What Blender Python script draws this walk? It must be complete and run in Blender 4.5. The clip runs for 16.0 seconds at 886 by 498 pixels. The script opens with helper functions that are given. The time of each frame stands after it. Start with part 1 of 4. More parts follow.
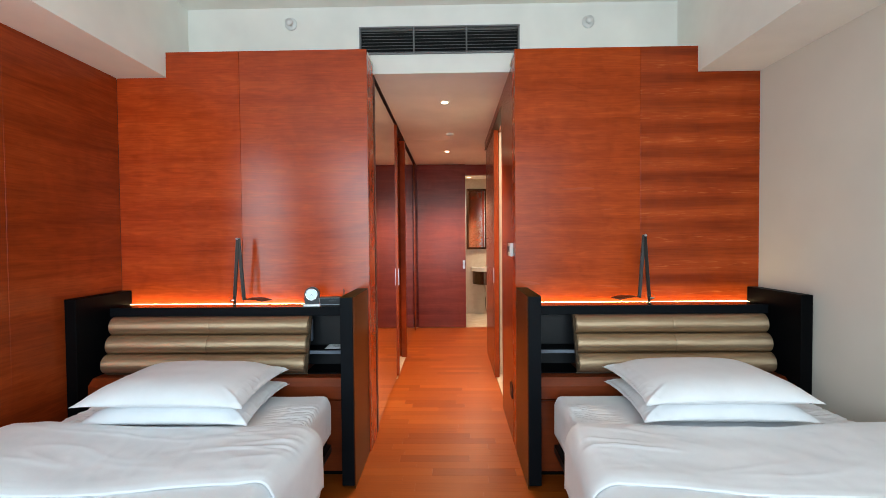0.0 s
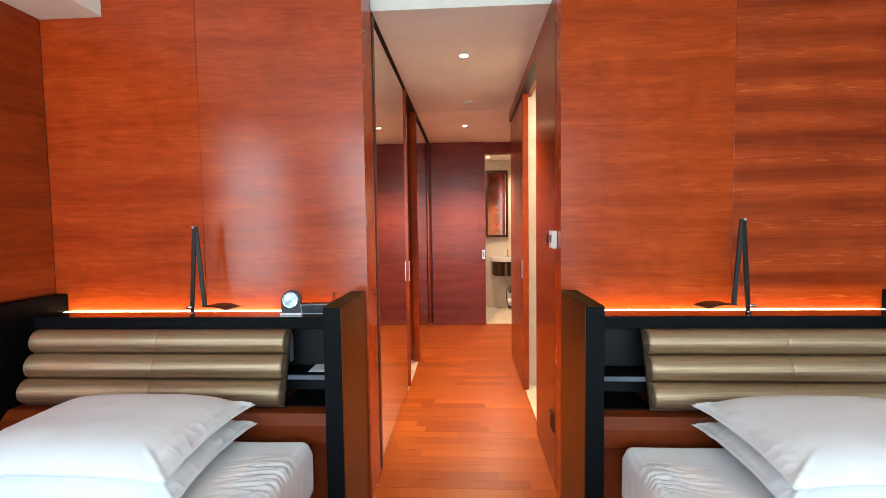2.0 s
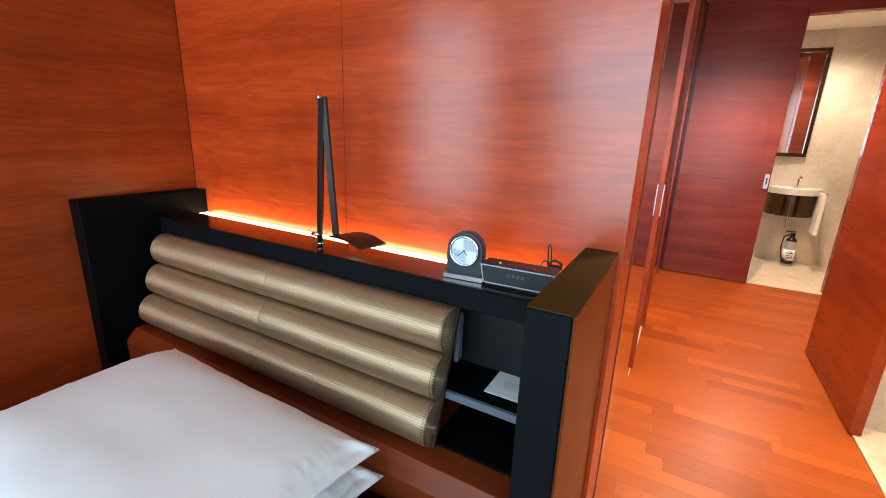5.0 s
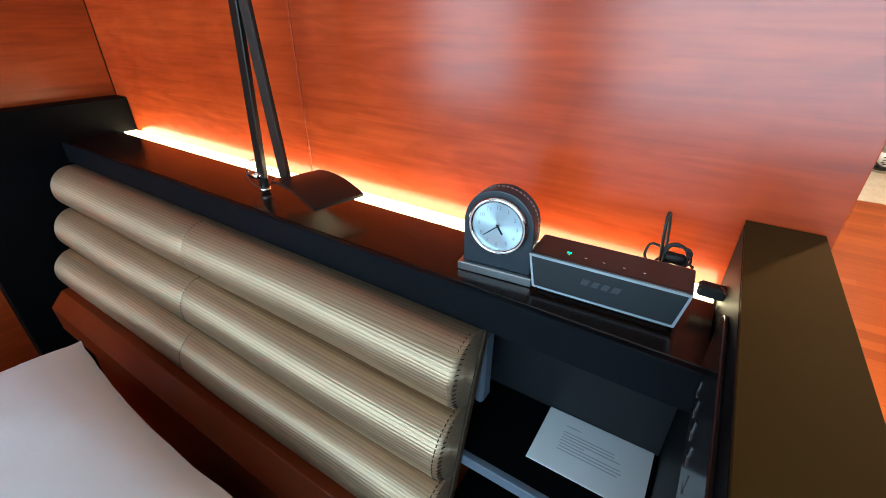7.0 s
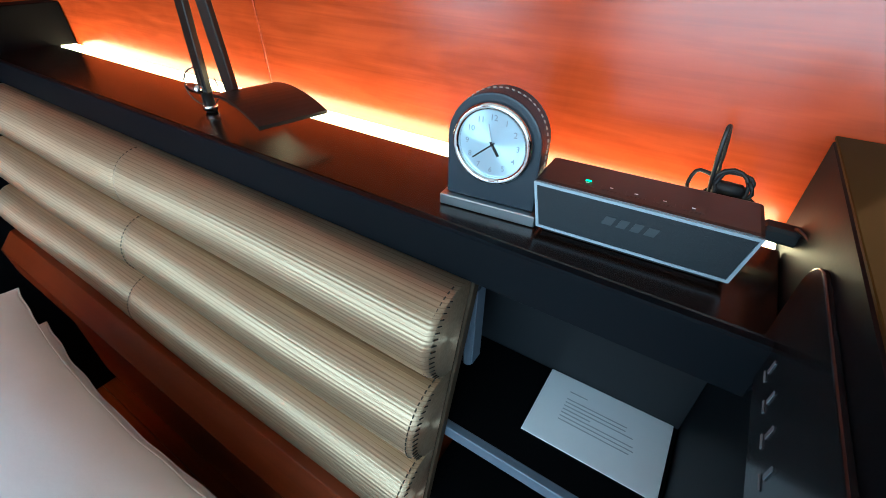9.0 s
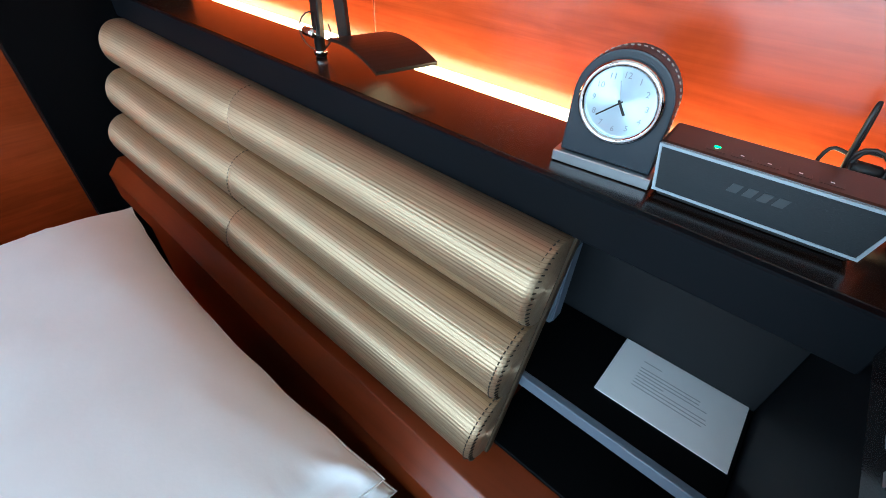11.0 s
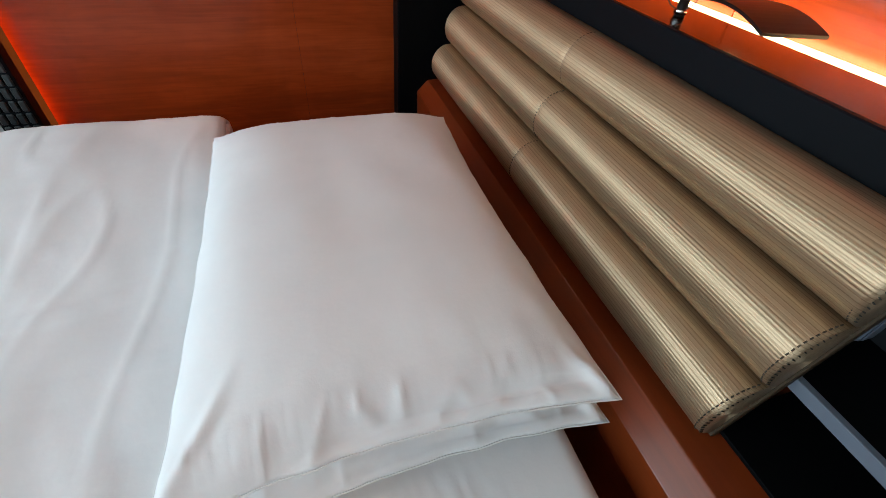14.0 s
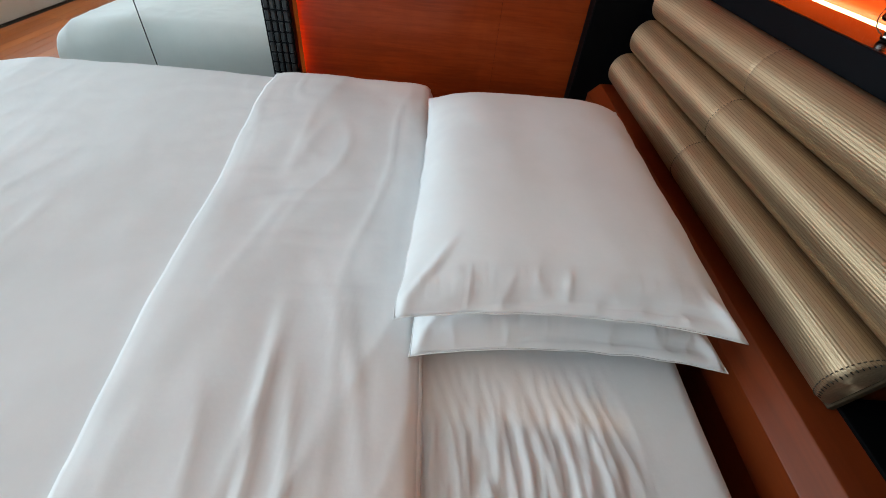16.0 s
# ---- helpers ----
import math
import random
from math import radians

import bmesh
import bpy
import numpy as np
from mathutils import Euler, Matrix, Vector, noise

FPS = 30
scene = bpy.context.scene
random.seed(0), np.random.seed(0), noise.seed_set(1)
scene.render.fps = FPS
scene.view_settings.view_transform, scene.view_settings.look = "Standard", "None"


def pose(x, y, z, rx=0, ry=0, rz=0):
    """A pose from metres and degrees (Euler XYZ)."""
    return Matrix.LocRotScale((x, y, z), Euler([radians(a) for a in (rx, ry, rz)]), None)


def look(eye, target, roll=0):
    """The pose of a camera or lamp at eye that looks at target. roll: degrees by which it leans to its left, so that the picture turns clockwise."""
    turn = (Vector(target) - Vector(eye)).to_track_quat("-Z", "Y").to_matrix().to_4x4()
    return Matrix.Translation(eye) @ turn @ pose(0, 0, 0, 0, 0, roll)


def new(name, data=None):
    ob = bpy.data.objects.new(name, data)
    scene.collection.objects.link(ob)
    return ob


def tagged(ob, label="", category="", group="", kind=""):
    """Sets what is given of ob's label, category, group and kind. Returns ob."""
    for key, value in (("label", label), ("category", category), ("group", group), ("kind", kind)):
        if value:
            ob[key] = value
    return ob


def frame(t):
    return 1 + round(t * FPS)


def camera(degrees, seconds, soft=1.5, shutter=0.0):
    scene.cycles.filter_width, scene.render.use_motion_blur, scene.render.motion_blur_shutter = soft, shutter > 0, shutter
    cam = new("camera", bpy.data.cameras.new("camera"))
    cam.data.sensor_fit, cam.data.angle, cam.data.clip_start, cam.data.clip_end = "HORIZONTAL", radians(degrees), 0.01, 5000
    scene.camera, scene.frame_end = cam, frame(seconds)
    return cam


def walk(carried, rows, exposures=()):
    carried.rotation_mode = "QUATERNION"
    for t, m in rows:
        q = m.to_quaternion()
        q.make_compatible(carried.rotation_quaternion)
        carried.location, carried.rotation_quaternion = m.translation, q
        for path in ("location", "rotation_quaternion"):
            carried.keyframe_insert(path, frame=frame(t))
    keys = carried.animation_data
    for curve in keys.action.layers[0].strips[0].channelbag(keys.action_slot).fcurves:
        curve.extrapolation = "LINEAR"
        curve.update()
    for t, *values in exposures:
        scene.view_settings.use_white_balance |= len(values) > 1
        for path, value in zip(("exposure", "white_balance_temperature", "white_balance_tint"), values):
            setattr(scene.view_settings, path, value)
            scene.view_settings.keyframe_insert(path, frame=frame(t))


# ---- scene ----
cam = camera(92.4, 16.0, soft=0.8)
PATH = [
    (0, (0.473, 0.412, 1.396), (0.435, 2.411, 1.349), -0.5),
    (0.5, (0.457, 0.567, 1.403), (0.418, 2.566, 1.352), -0.6),
    (1, (0.423, 0.703, 1.413), (0.376, 2.702, 1.352), -0.6),
    (1.5, (0.422, 0.88, 1.407), (0.364, 2.878, 1.326), -0.7),
    (2, (0.433, 1.087, 1.395), (0.323, 3.081, 1.289), -0.8),
    (2.5, (0.425, 1.255, 1.377), (0.246, 3.235, 1.16), -0.8),
    (3, (0.368, 1.473, 1.373), (0.098, 3.433, 1.079), -0.3),
    (3.5, (0.3, 1.651, 1.36), (-0.172, 3.548, 0.94), -0.1),
    (4, (0.227, 1.865, 1.354), (-0.51, 3.669, 0.904), 0.4),
    (4.5, (0.16, 2.009, 1.35), (-0.733, 3.731, 0.865), 1.4),
    (4.7, (0.11, 2.068, 1.341), (-0.813, 3.771, 0.843), 1.6),
    (6.8, (-0.197, 2.563, 1.297), (-1.146, 4.063, 0.376), 0.8),
    (7, (-0.198, 2.598, 1.285), (-1.146, 4.07, 0.319), 0.5),
    (7.5, (-0.209, 2.655, 1.256), (-1.12, 4.079, 0.187), 0.4),
    (8, (-0.216, 2.691, 1.235), (-1.107, 4.073, 0.097), 0.3),
    (8.2, (-0.22, 2.702, 1.226), (-1.106, 4.078, 0.077), 0.5),
    (10.3, (-0.255, 2.669, 1.204), (-1.153, 3.927, -0.065), 2.0),
    (10.5, (-0.259, 2.66, 1.204), (-1.185, 3.888, -0.074), 2.0),
    (11, (-0.268, 2.632, 1.199), (-1.243, 3.813, -0.088), 3.1),
    (11.5, (-0.278, 2.601, 1.195), (-1.33, 3.695, -0.107), 3.4),
    (12, (-0.286, 2.562, 1.187), (-1.424, 3.56, -0.12), 4.0),
    (12.5, (-0.287, 2.527, 1.181), (-1.498, 3.418, -0.138), 4.2),
    (13, (-0.287, 2.498, 1.167), (-1.561, 3.29, -0.157), 5.1),
    (13.5, (-0.286, 2.468, 1.16), (-1.603, 3.134, -0.189), 5.1),
    (14, (-0.268, 2.432, 1.161), (-1.631, 2.956, -0.205), 5.3),
    (14.5, (-0.219, 2.39, 1.163), (-1.627, 2.789, -0.2), 5.5),
    (15, (-0.159, 2.353, 1.169), (-1.596, 2.623, -0.195), 5.6),
    (15.5, (-0.106, 2.318, 1.17), (-1.562, 2.479, -0.192), 5.6),
    (16, (-0.058, 2.274, 1.172), (-1.522, 2.331, -0.189), 6.1),
]
EXPOSURES = [
    (0.0, 0.02, 6500, 10), (1.0, 0.12, 6500, 10), (2.0, 0.27, 6500, 10), (3.5, 0.40, 6450, 10), (4.5, 0.38, 6200, 9), (7.0, 0.38, 5400, 0), (8.2, 0.45, 5200, -4), (10.5, 0.63, 5350, 2),
    (11.5, 0.49, 5650, 5), (12.5, 0.26, 6100, 8), (14.0, 0.05, 6600, 10), (16.0, -0.14, 6800, 11),
]
walk(cam, [(t, look(eye, target, roll)) for t, eye, target, roll in PATH], EXPOSURES)

# ---- light ----
world = bpy.data.worlds.new("sky")
scene.world = world
world.use_nodes = True
wn = world.node_tree.nodes
sky = wn.new("ShaderNodeTexSky")
sky.sky_type, sky.sun_disc = "NISHITA", False
sky.sun_elevation, sky.sun_rotation = radians(38), radians(200)
wn["Background"].inputs["Strength"].default_value = 0.1
world.node_tree.links.new(sky.outputs[0], wn["Background"].inputs["Color"])


def lamp(name, kind, m, power, colour, size=0.1, size_y=0.0, spot=0.0):
    data = bpy.data.lights.new(name, kind)
    data.energy, data.color = power, colour
    if kind == "AREA":
        data.size = size
        if size_y:
            data.shape, data.size_y = "RECTANGLE", size_y
    else:
        data.shadow_soft_size = size
    if spot:
        data.spot_size, data.spot_blend = radians(spot), 0.6
    ob = new(name, data)
    ob.matrix_world = m
    return ob


WARM = (1.0, 0.63, 0.36)
# daylight in the window's opening, behind the beds' feet
lamp("window_light", "AREA", look((0.37, -0.93, 1.55), (0.37, 2.0, 1.35)), 122, (0.68, 0.88, 1.0), 3.6, 2.3)
lamp("hall_light_near", "SPOT", look((0.43, 4.06, 2.545), (0.43, 4.06, 0)), 185, WARM, 0.04, spot=96)
lamp("hall_light_far", "SPOT", look((0.43, 6.1, 2.545), (0.43, 6.1, 0)), 250, WARM, 0.04, spot=120)
# unseen fill added to brighten the bathroom, with no fitting of its own
lamp("bathroom_fill", "AREA", look((1.65, 4.15, 2.55), (1.65, 4.15, 0)), 38, (1.0, 0.80, 0.58), 0.9)
lamp("washroom_light", "SPOT", look((0.90, 7.7, 2.485), (0.90, 7.7, 0)), 110, (1.0, 0.80, 0.58), 0.04, spot=150)


# ---- materials ----
def material(name, colour, rough=0.5, metal=0.0, coat=0.0, spec=0.5):
    mat = bpy.data.materials.new(name)
    mat.use_nodes = True
    b = mat.node_tree.nodes["Principled BSDF"]
    b.inputs["Base Color"].default_value = (*colour, 1)
    b.inputs["Roughness"].default_value = rough
    b.inputs["Metallic"].default_value = metal
    b.inputs["Coat Weight"].default_value = coat
    b.inputs["Coat Roughness"].default_value = 0.08
    b.inputs["Specular IOR Level"].default_value = spec
    return mat


def nodes_of(mat):
    nt = mat.node_tree
    return nt, nt.nodes, nt.nodes["Principled BSDF"]


def tex_coords(nt, scale, rot=(0, 0, 0), kind="Object"):
    c = nt.nodes.new("ShaderNodeTexCoord")
    m = nt.nodes.new("ShaderNodeMapping")
    m.inputs["Scale"].default_value = scale
    m.inputs["Rotation"].default_value = rot
    nt.links.new(c.outputs[kind], m.inputs[0])
    return m.outputs[0]


def noise_node(nt, vec, scale, detail=4, rough=0.55, distort=0.0):
    n = nt.nodes.new("ShaderNodeTexNoise")
    n.inputs["Scale"].default_value, n.inputs["Detail"].default_value = scale, detail
    n.inputs["Roughness"].default_value, n.inputs["Distortion"].default_value = rough, distort
    nt.links.new(vec, n.inputs["Vector"])
    return n.outputs["Fac"]


def ramp(nt, fac, stops):
    r = nt.nodes.new("ShaderNodeValToRGB")
    el = r.color_ramp.elements
    while len(el) < len(stops):
        el.new(0.5)
    for e, (p, c) in zip(el, stops):
        e.position, e.color = p, (*c, 1)
    nt.links.new(fac, r.inputs[0])
    return r.outputs[0]


def mix(nt, fac, a, b, mode="MIX"):
    m = nt.nodes.new("ShaderNodeMix")
    m.data_type, m.blend_type = "RGBA", mode
    for val, sock in ((fac, 0), (a, 6), (b, 7)):
        if isinstance(val, (int, float)):
            m.inputs[sock].default_value = val
        elif isinstance(val, tuple):
            m.inputs[sock].default_value = (*val, 1)
        else:
            nt.links.new(val, m.inputs[sock])
    return m.outputs[2]


def bump(nt, b, height, strength=0.2, dist=0.002):
    n = nt.nodes.new("ShaderNodeBump")
    n.inputs["Strength"].default_value, n.inputs["Distance"].default_value = strength, dist
    nt.links.new(height, n.inputs["Height"])
    nt.links.new(n.outputs[0], b.inputs["Normal"])


def veneer(name, dark, mid, light, along="x", rough=0.22, figure=0.0, coat=0.0, ripple=(5, 20, 30), spec=0.30):
    """Horizontally grained veneer; figure: strength of the cross ripple."""
    mat = material(name, mid, rough, coat=coat, spec=spec)
    nt, _, b = nodes_of(mat)
    s = {"x": (0.8, 6, 7), "y": (6, 0.8, 7), "z": (9, 9, 0.55)}[along]
    base = tex_coords(nt, s)
    broad = noise_node(nt, base, 1.0, 3, 0.5, 0.8)
    col = ramp(nt, broad, [(0.28, dark), (0.5, mid), (0.74, light)])
    f = {"x": (3.5, 60, 120), "y": (60, 3.5, 120), "z": (160, 160, 2.2)}[along]
    fine = noise_node(nt, tex_coords(nt, f), 1.0, 5, 0.6, 0.5)
    streak = ramp(nt, fine, [(0.3, (0.62, 0.58, 0.55)), (0.55, (1, 1, 1)), (0.8, (1.16, 1.12, 1.05))])
    col = mix(nt, 0.46, col, streak, "MULTIPLY")
    # chatoyance painted into the base colour as broad lighter and darker clouds
    sheen = noise_node(nt, tex_coords(nt, (6, 6, 3.2)), 1.0, 4, 0.55, 0.9)
    col = mix(nt, 0.6, col, ramp(nt, sheen, [(0.3, (0.84, 0.80, 0.76)), (0.5, (1, 1, 1)), (0.72, (1.11, 1.11, 1.09))]), "MULTIPLY")
    if figure:
        g = {"x": ripple, "y": (ripple[1], ripple[0], ripple[2])}[along]
        rip = noise_node(nt, tex_coords(nt, g), 1.0, 2, 0.5, 1.5)
        spot = ramp(nt, rip, [(0.35, (0.7, 0.62, 0.55)), (0.55, (1, 1, 1)), (0.75, (1.35, 1.3, 1.2))])
        col = mix(nt, figure, col, spot, "MULTIPLY")
    nt.links.new(col, b.inputs["Base Color"])
    bump(nt, b, fine, 0.08, 0.001)
    rr = nt.nodes.new("ShaderNodeMapRange")
    rr.inputs["To Min"].default_value, rr.inputs["To Max"].default_value = rough - 0.06, rough + 0.08
    nt.links.new(broad, rr.inputs[0])
    nt.links.new(rr.outputs[0], b.inputs["Roughness"])
    return mat


WOOD = veneer("red_veneer", (0.36, 0.041, 0.0070), (0.455, 0.057, 0.0092), (0.53, 0.076, 0.0125), figure=0.4, rough=0.22, spec=0.36)
WOOD_GLOSS = veneer("glossier_red_veneer", (0.36, 0.042, 0.0072), (0.445, 0.056, 0.0093), (0.515, 0.075, 0.0125), figure=0.4, rough=0.21, spec=0.62)
WOOD_E = veneer("brown_red_veneer", (0.33, 0.041, 0.0048), (0.41, 0.055, 0.0065), (0.47, 0.068, 0.0085), figure=0.4, rough=0.24, spec=0.2)
WOOD_FIG = veneer("figured_veneer", (0.255, 0.030, 0.0044), (0.345, 0.046, 0.0066), (0.42, 0.064, 0.0098), figure=0.35, ripple=(2.2, 8, 30))


def add_figure(mat):
    """Dark, wavering bands of fiddleback; pale glints along the grain are painted into the base colour."""
    nt, nodes, b = nodes_of(mat)
    old = b.inputs["Base Color"].links[0].from_socket
    wave = nodes.new("ShaderNodeTexWave")
    wave.bands_direction, wave.wave_profile = "Z", "SIN"
    for key, val in (("Scale", 1.0), ("Distortion", 1.6), ("Detail", 2.0), ("Detail Scale", 1.1), ("Detail Roughness", 0.5)):
        wave.inputs[key].default_value = val
    nt.links.new(tex_coords(nt, (0.55, 1, 1.95)), wave.inputs["Vector"])
    band = ramp(nt, wave.outputs["Fac"], [(0.1, (0.66, 0.58, 0.52)), (0.45, (0.98, 0.97, 0.95)), (0.9, (1.22, 1.26, 1.2))])
    col = mix(nt, 0.6, old, band, "MULTIPLY")
    glint = noise_node(nt, tex_coords(nt, (9, 1, 110)), 1.0, 2, 0.5, 0.3)
    gate = nodes.new("ShaderNodeMath")
    gate.operation = "MULTIPLY"
    nt.links.new(ramp(nt, glint, [(0.56, (0, 0, 0)), (0.72, (1, 1, 1))]), gate.inputs[0])
    nt.links.new(ramp(nt, wave.outputs["Fac"], [(0.6, (0, 0, 0)), (0.95, (0.5, 0.5, 0.5))]), gate.inputs[1])
    nt.links.new(mix(nt, gate.outputs[0], col, (0.66, 0.16, 0.035)), b.inputs["Base Color"])


add_figure(WOOD_FIG)
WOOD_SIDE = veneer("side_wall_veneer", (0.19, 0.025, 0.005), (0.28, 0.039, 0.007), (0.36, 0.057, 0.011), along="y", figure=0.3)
WOOD_DOOR = veneer("dark_red_door_veneer", (0.15, 0.025, 0.018), (0.20, 0.035, 0.023), (0.25, 0.049, 0.030), figure=0.15)
WOOD_HALL = veneer("hall_veneer", (0.23, 0.031, 0.0055), (0.28, 0.041, 0.007), (0.33, 0.053, 0.0095), along="y")
WOOD_LEDGE = veneer("ledge_veneer", (0.135, 0.020, 0.0038), (0.175, 0.028, 0.005), (0.21, 0.037, 0.0075), rough=0.3)
WOOD_LEDGE.node_tree.nodes["Principled BSDF"].inputs["Specular IOR Level"].default_value = 0.6
WOOD_BROWN = material("brown_door_frame", (0.11, 0.038, 0.025), 0.35)


def plain(name, colour, rough, amount=0.06, scale=30, metal=0.0, coat=0.0, bumps=0.05, spec=0.5):
    """A painted or lacquered surface with faint mottling and a fine tooth."""
    mat = material(name, colour, rough, metal, coat, spec)
    nt, _, b = nodes_of(mat)
    v = tex_coords(nt, (1, 1, 1))
    big, fine = noise_node(nt, v, 2.5, 3), noise_node(nt, v, scale * 6, 3)
    lo, hi = tuple(c * (1 - amount) for c in colour), tuple(min(1, c * (1 + amount)) for c in colour)
    nt.links.new(ramp(nt, big, [(0.3, lo), (0.7, hi)]), b.inputs["Base Color"])
    bump(nt, b, fine, bumps, 0.001)
    return mat


PANEL_BROWN = plain("dark_brown_lacquer", (0.100, 0.030, 0.006), 0.3, 0.15, spec=0.15)
PLASTER = plain("white_plaster", (0.82, 0.80, 0.74), 0.8)
GREY_WALL = plain("warm_grey_wall", (0.65, 0.60, 0.53), 0.85, 0.03)
CEIL = plain("ceiling_paint", (0.83, 0.80, 0.73), 0.9)
BLACK = plain("black_lacquer", (0.003, 0.0031, 0.0036), 0.5, 0.2, spec=0.04)
BLACK_GLOSS = plain("dark_glossy_ledge", (0.012, 0.006, 0.004), 0.2, 0.2, bumps=0.01, spec=0.35)
BLACK_EDGE = plain("black_satin_edge", (0.0048, 0.0062, 0.0082), 0.48, 0.15, spec=0.07)
NICHE = plain("slate_black_laminate", (0.013, 0.014, 0.016), 0.38, 0.15, spec=0.25)
GREY_METAL = plain("grey_shelf_edge", (0.11, 0.135, 0.175), 0.4, 0.1)
CHROME = material("chrome", (0.75, 0.75, 0.76), 0.12, 1.0)
STEEL = plain("brushed_steel", (0.62, 0.63, 0.65), 0.3, 0.05, metal=1.0)
WHITE_PLASTIC = material("white_plastic", (0.72, 0.71, 0.68), 0.4)
BLACK_PLASTIC = material("black_plastic", (0.012, 0.012, 0.013), 0.45)
BLACK_METAL = plain("black_anodised_metal", (0.020, 0.017, 0.015), 0.32, 0.1, metal=0.4)
MIRROR = material("mirror_glass", (0.88, 0.93, 0.91), 0.02, 1.0)
PAPER = material("paper", (0.91, 0.93, 0.96), 0.8)
INK = material("pale_print", (0.52, 0.54, 0.58), 0.8)
GRILLE = material("grille_metal", (0.17, 0.17, 0.17), 0.5)
DARK_VOID = material("dark_duct", (0.012, 0.012, 0.012), 0.9)
LEATHER = plain("blue_black_leather", (0.016, 0.024, 0.034), 0.42, 0.15, 90, bumps=0.25)
THREAD = material("pale_thread", (0.35, 0.32, 0.27), 0.8)
PORCELAIN = material("white_porcelain", (0.8, 0.79, 0.76), 0.15)
BRONZE = material("dark_bronze", (0.10, 0.06, 0.035), 0.25, 0.9)
TOWEL = material("white_towel", (0.8, 0.78, 0.74), 0.95)
GREY_ENAMEL = plain("grey_enamel", (0.36, 0.35, 0.33), 0.3, 0.08)


def stone_material():
    mat = material("cream_marble", (0.62, 0.55, 0.44), 0.22)
    nt, _, b = nodes_of(mat)
    v = tex_coords(nt, (1, 1, 1))
    cloud = noise_node(nt, v, 2.2, 6, 0.6, 1.2)
    vein = noise_node(nt, v, 5, 8, 0.7, 3.0)
    col = ramp(nt, cloud, [(0.3, (0.56, 0.48, 0.37)), (0.7, (0.70, 0.64, 0.54))])
    col = mix(nt, 0.5, col, ramp(nt, vein, [(0.46, (1, 1, 1)), (0.5, (0.78, 0.72, 0.64)), (0.54, (1, 1, 1))]), "MULTIPLY")
    nt.links.new(col, b.inputs["Base Color"])
    return mat


MARBLE = stone_material()


def plank_material():
    mat = material("floor_plank", (0.4, 0.12, 0.03), 0.34, spec=0.22)
    nt, nodes, b = nodes_of(mat)
    info = nodes.new("ShaderNodeObjectInfo")
    isl = nodes.new("ShaderNodeNewGeometry")
    add = nodes.new("ShaderNodeMath")
    nt.links.new(info.outputs["Random"], add.inputs[0])
    nt.links.new(isl.outputs["Random Per Island"], add.inputs[1])
    fr = nodes.new("ShaderNodeMath")
    fr.operation = "FRACT"
    nt.links.new(add.outputs[0], fr.inputs[0])
    tone = ramp(nt, fr.outputs[0], [(0.0, (0.235, 0.046, 0.0046)), (0.2, (0.285, 0.061, 0.0062)), (0.75, (0.315, 0.070, 0.0075)), (1.0, (0.39, 0.095, 0.011))])
    grain2 = noise_node(nt, tex_coords(nt, (2.0, 60, 60)), 1.0, 5)
    col = mix(nt, 0.55, tone, ramp(nt, grain2, [(0.3, (0.72, 0.68, 0.62)), (0.6, (1, 1, 1)), (0.8, (1.12, 1.1, 1.05))]), "MULTIPLY")
    nt.links.new(col, b.inputs["Base Color"])
    bump(nt, b, grain2, 0.06, 0.001)
    return mat


PLANK = plank_material()


def cloth(name, colour, weave=900, rough=0.75, sheen=0.2):
    mat = material(name, colour, rough, spec=0.2)
    nt, _, b = nodes_of(mat)
    b.inputs["Sheen Weight"].default_value = sheen
    v = tex_coords(nt, (1, 1, 1))
    soft = noise_node(nt, v, 6, 4, 0.6)
    fine = noise_node(nt, v, 60, 4, 0.7)
    lo = tuple(c * 0.95 for c in colour)
    nt.links.new(ramp(nt, soft, [(0.35, lo), (0.65, colour)]), b.inputs["Base Color"])
    bump(nt, b, fine, 0.10, 0.003)
    return mat


LINEN = cloth("white_cotton", (0.83, 0.845, 0.865))
SHEER = cloth("sheer_curtain", (0.85, 0.86, 0.86))


def gold_material(name, low, high, rough):
    mat = material(name, high, rough, 0.78, spec=0.5)
    nt, _, b = nodes_of(mat)
    # satin threads run round the roll, so the gloss spreads along it
    tangent = nt.nodes.new("ShaderNodeTangent")
    tangent.direction_type, tangent.axis = "RADIAL", "X"
    nt.links.new(tangent.outputs[0], b.inputs["Tangent"])
    b.inputs["Anisotropic"].default_value, b.inputs["Anisotropic Rotation"].default_value = 0.85, 0.25
    thread = noise_node(nt, tex_coords(nt, (4, 300, 300)), 1.0, 3)
    cloud = noise_node(nt, tex_coords(nt, (5, 9, 9)), 1.0, 3)
    col = ramp(nt, thread, [(0.3, low), (0.7, high)])
    nt.links.new(mix(nt, 0.5, col, ramp(nt, cloud, [(0.3, (0.94, 0.93, 0.91)), (0.7, (1.03, 1.03, 1.03))]), "MULTIPLY"), b.inputs["Base Color"])
    bump(nt, b, thread, 0.12, 0.001)
    return mat


GOLD = gold_material("bronze_satin", (0.42, 0.305, 0.192), (0.53, 0.392, 0.255), 0.47)
# darker copy of the satin: the shade in the grooves, put into the colour
GOLD_GROOVE_SHADE = gold_material("bronze_groove_shade", (0.31, 0.215, 0.13), (0.39, 0.275, 0.168), 0.48)


def glow(name, colour, strength):
    mat = material(name, colour, 0.5)
    b = mat.node_tree.nodes["Principled BSDF"]
    b.inputs["Emission Color"].default_value = (*colour, 1)
    b.inputs["Emission Strength"].default_value = strength
    return mat


LED = glow("led_diffuser", (1.0, 0.75, 0.37), 13)
LAMP_GLOW = glow("downlight_lens", (1.0, 0.72, 0.45), 30)
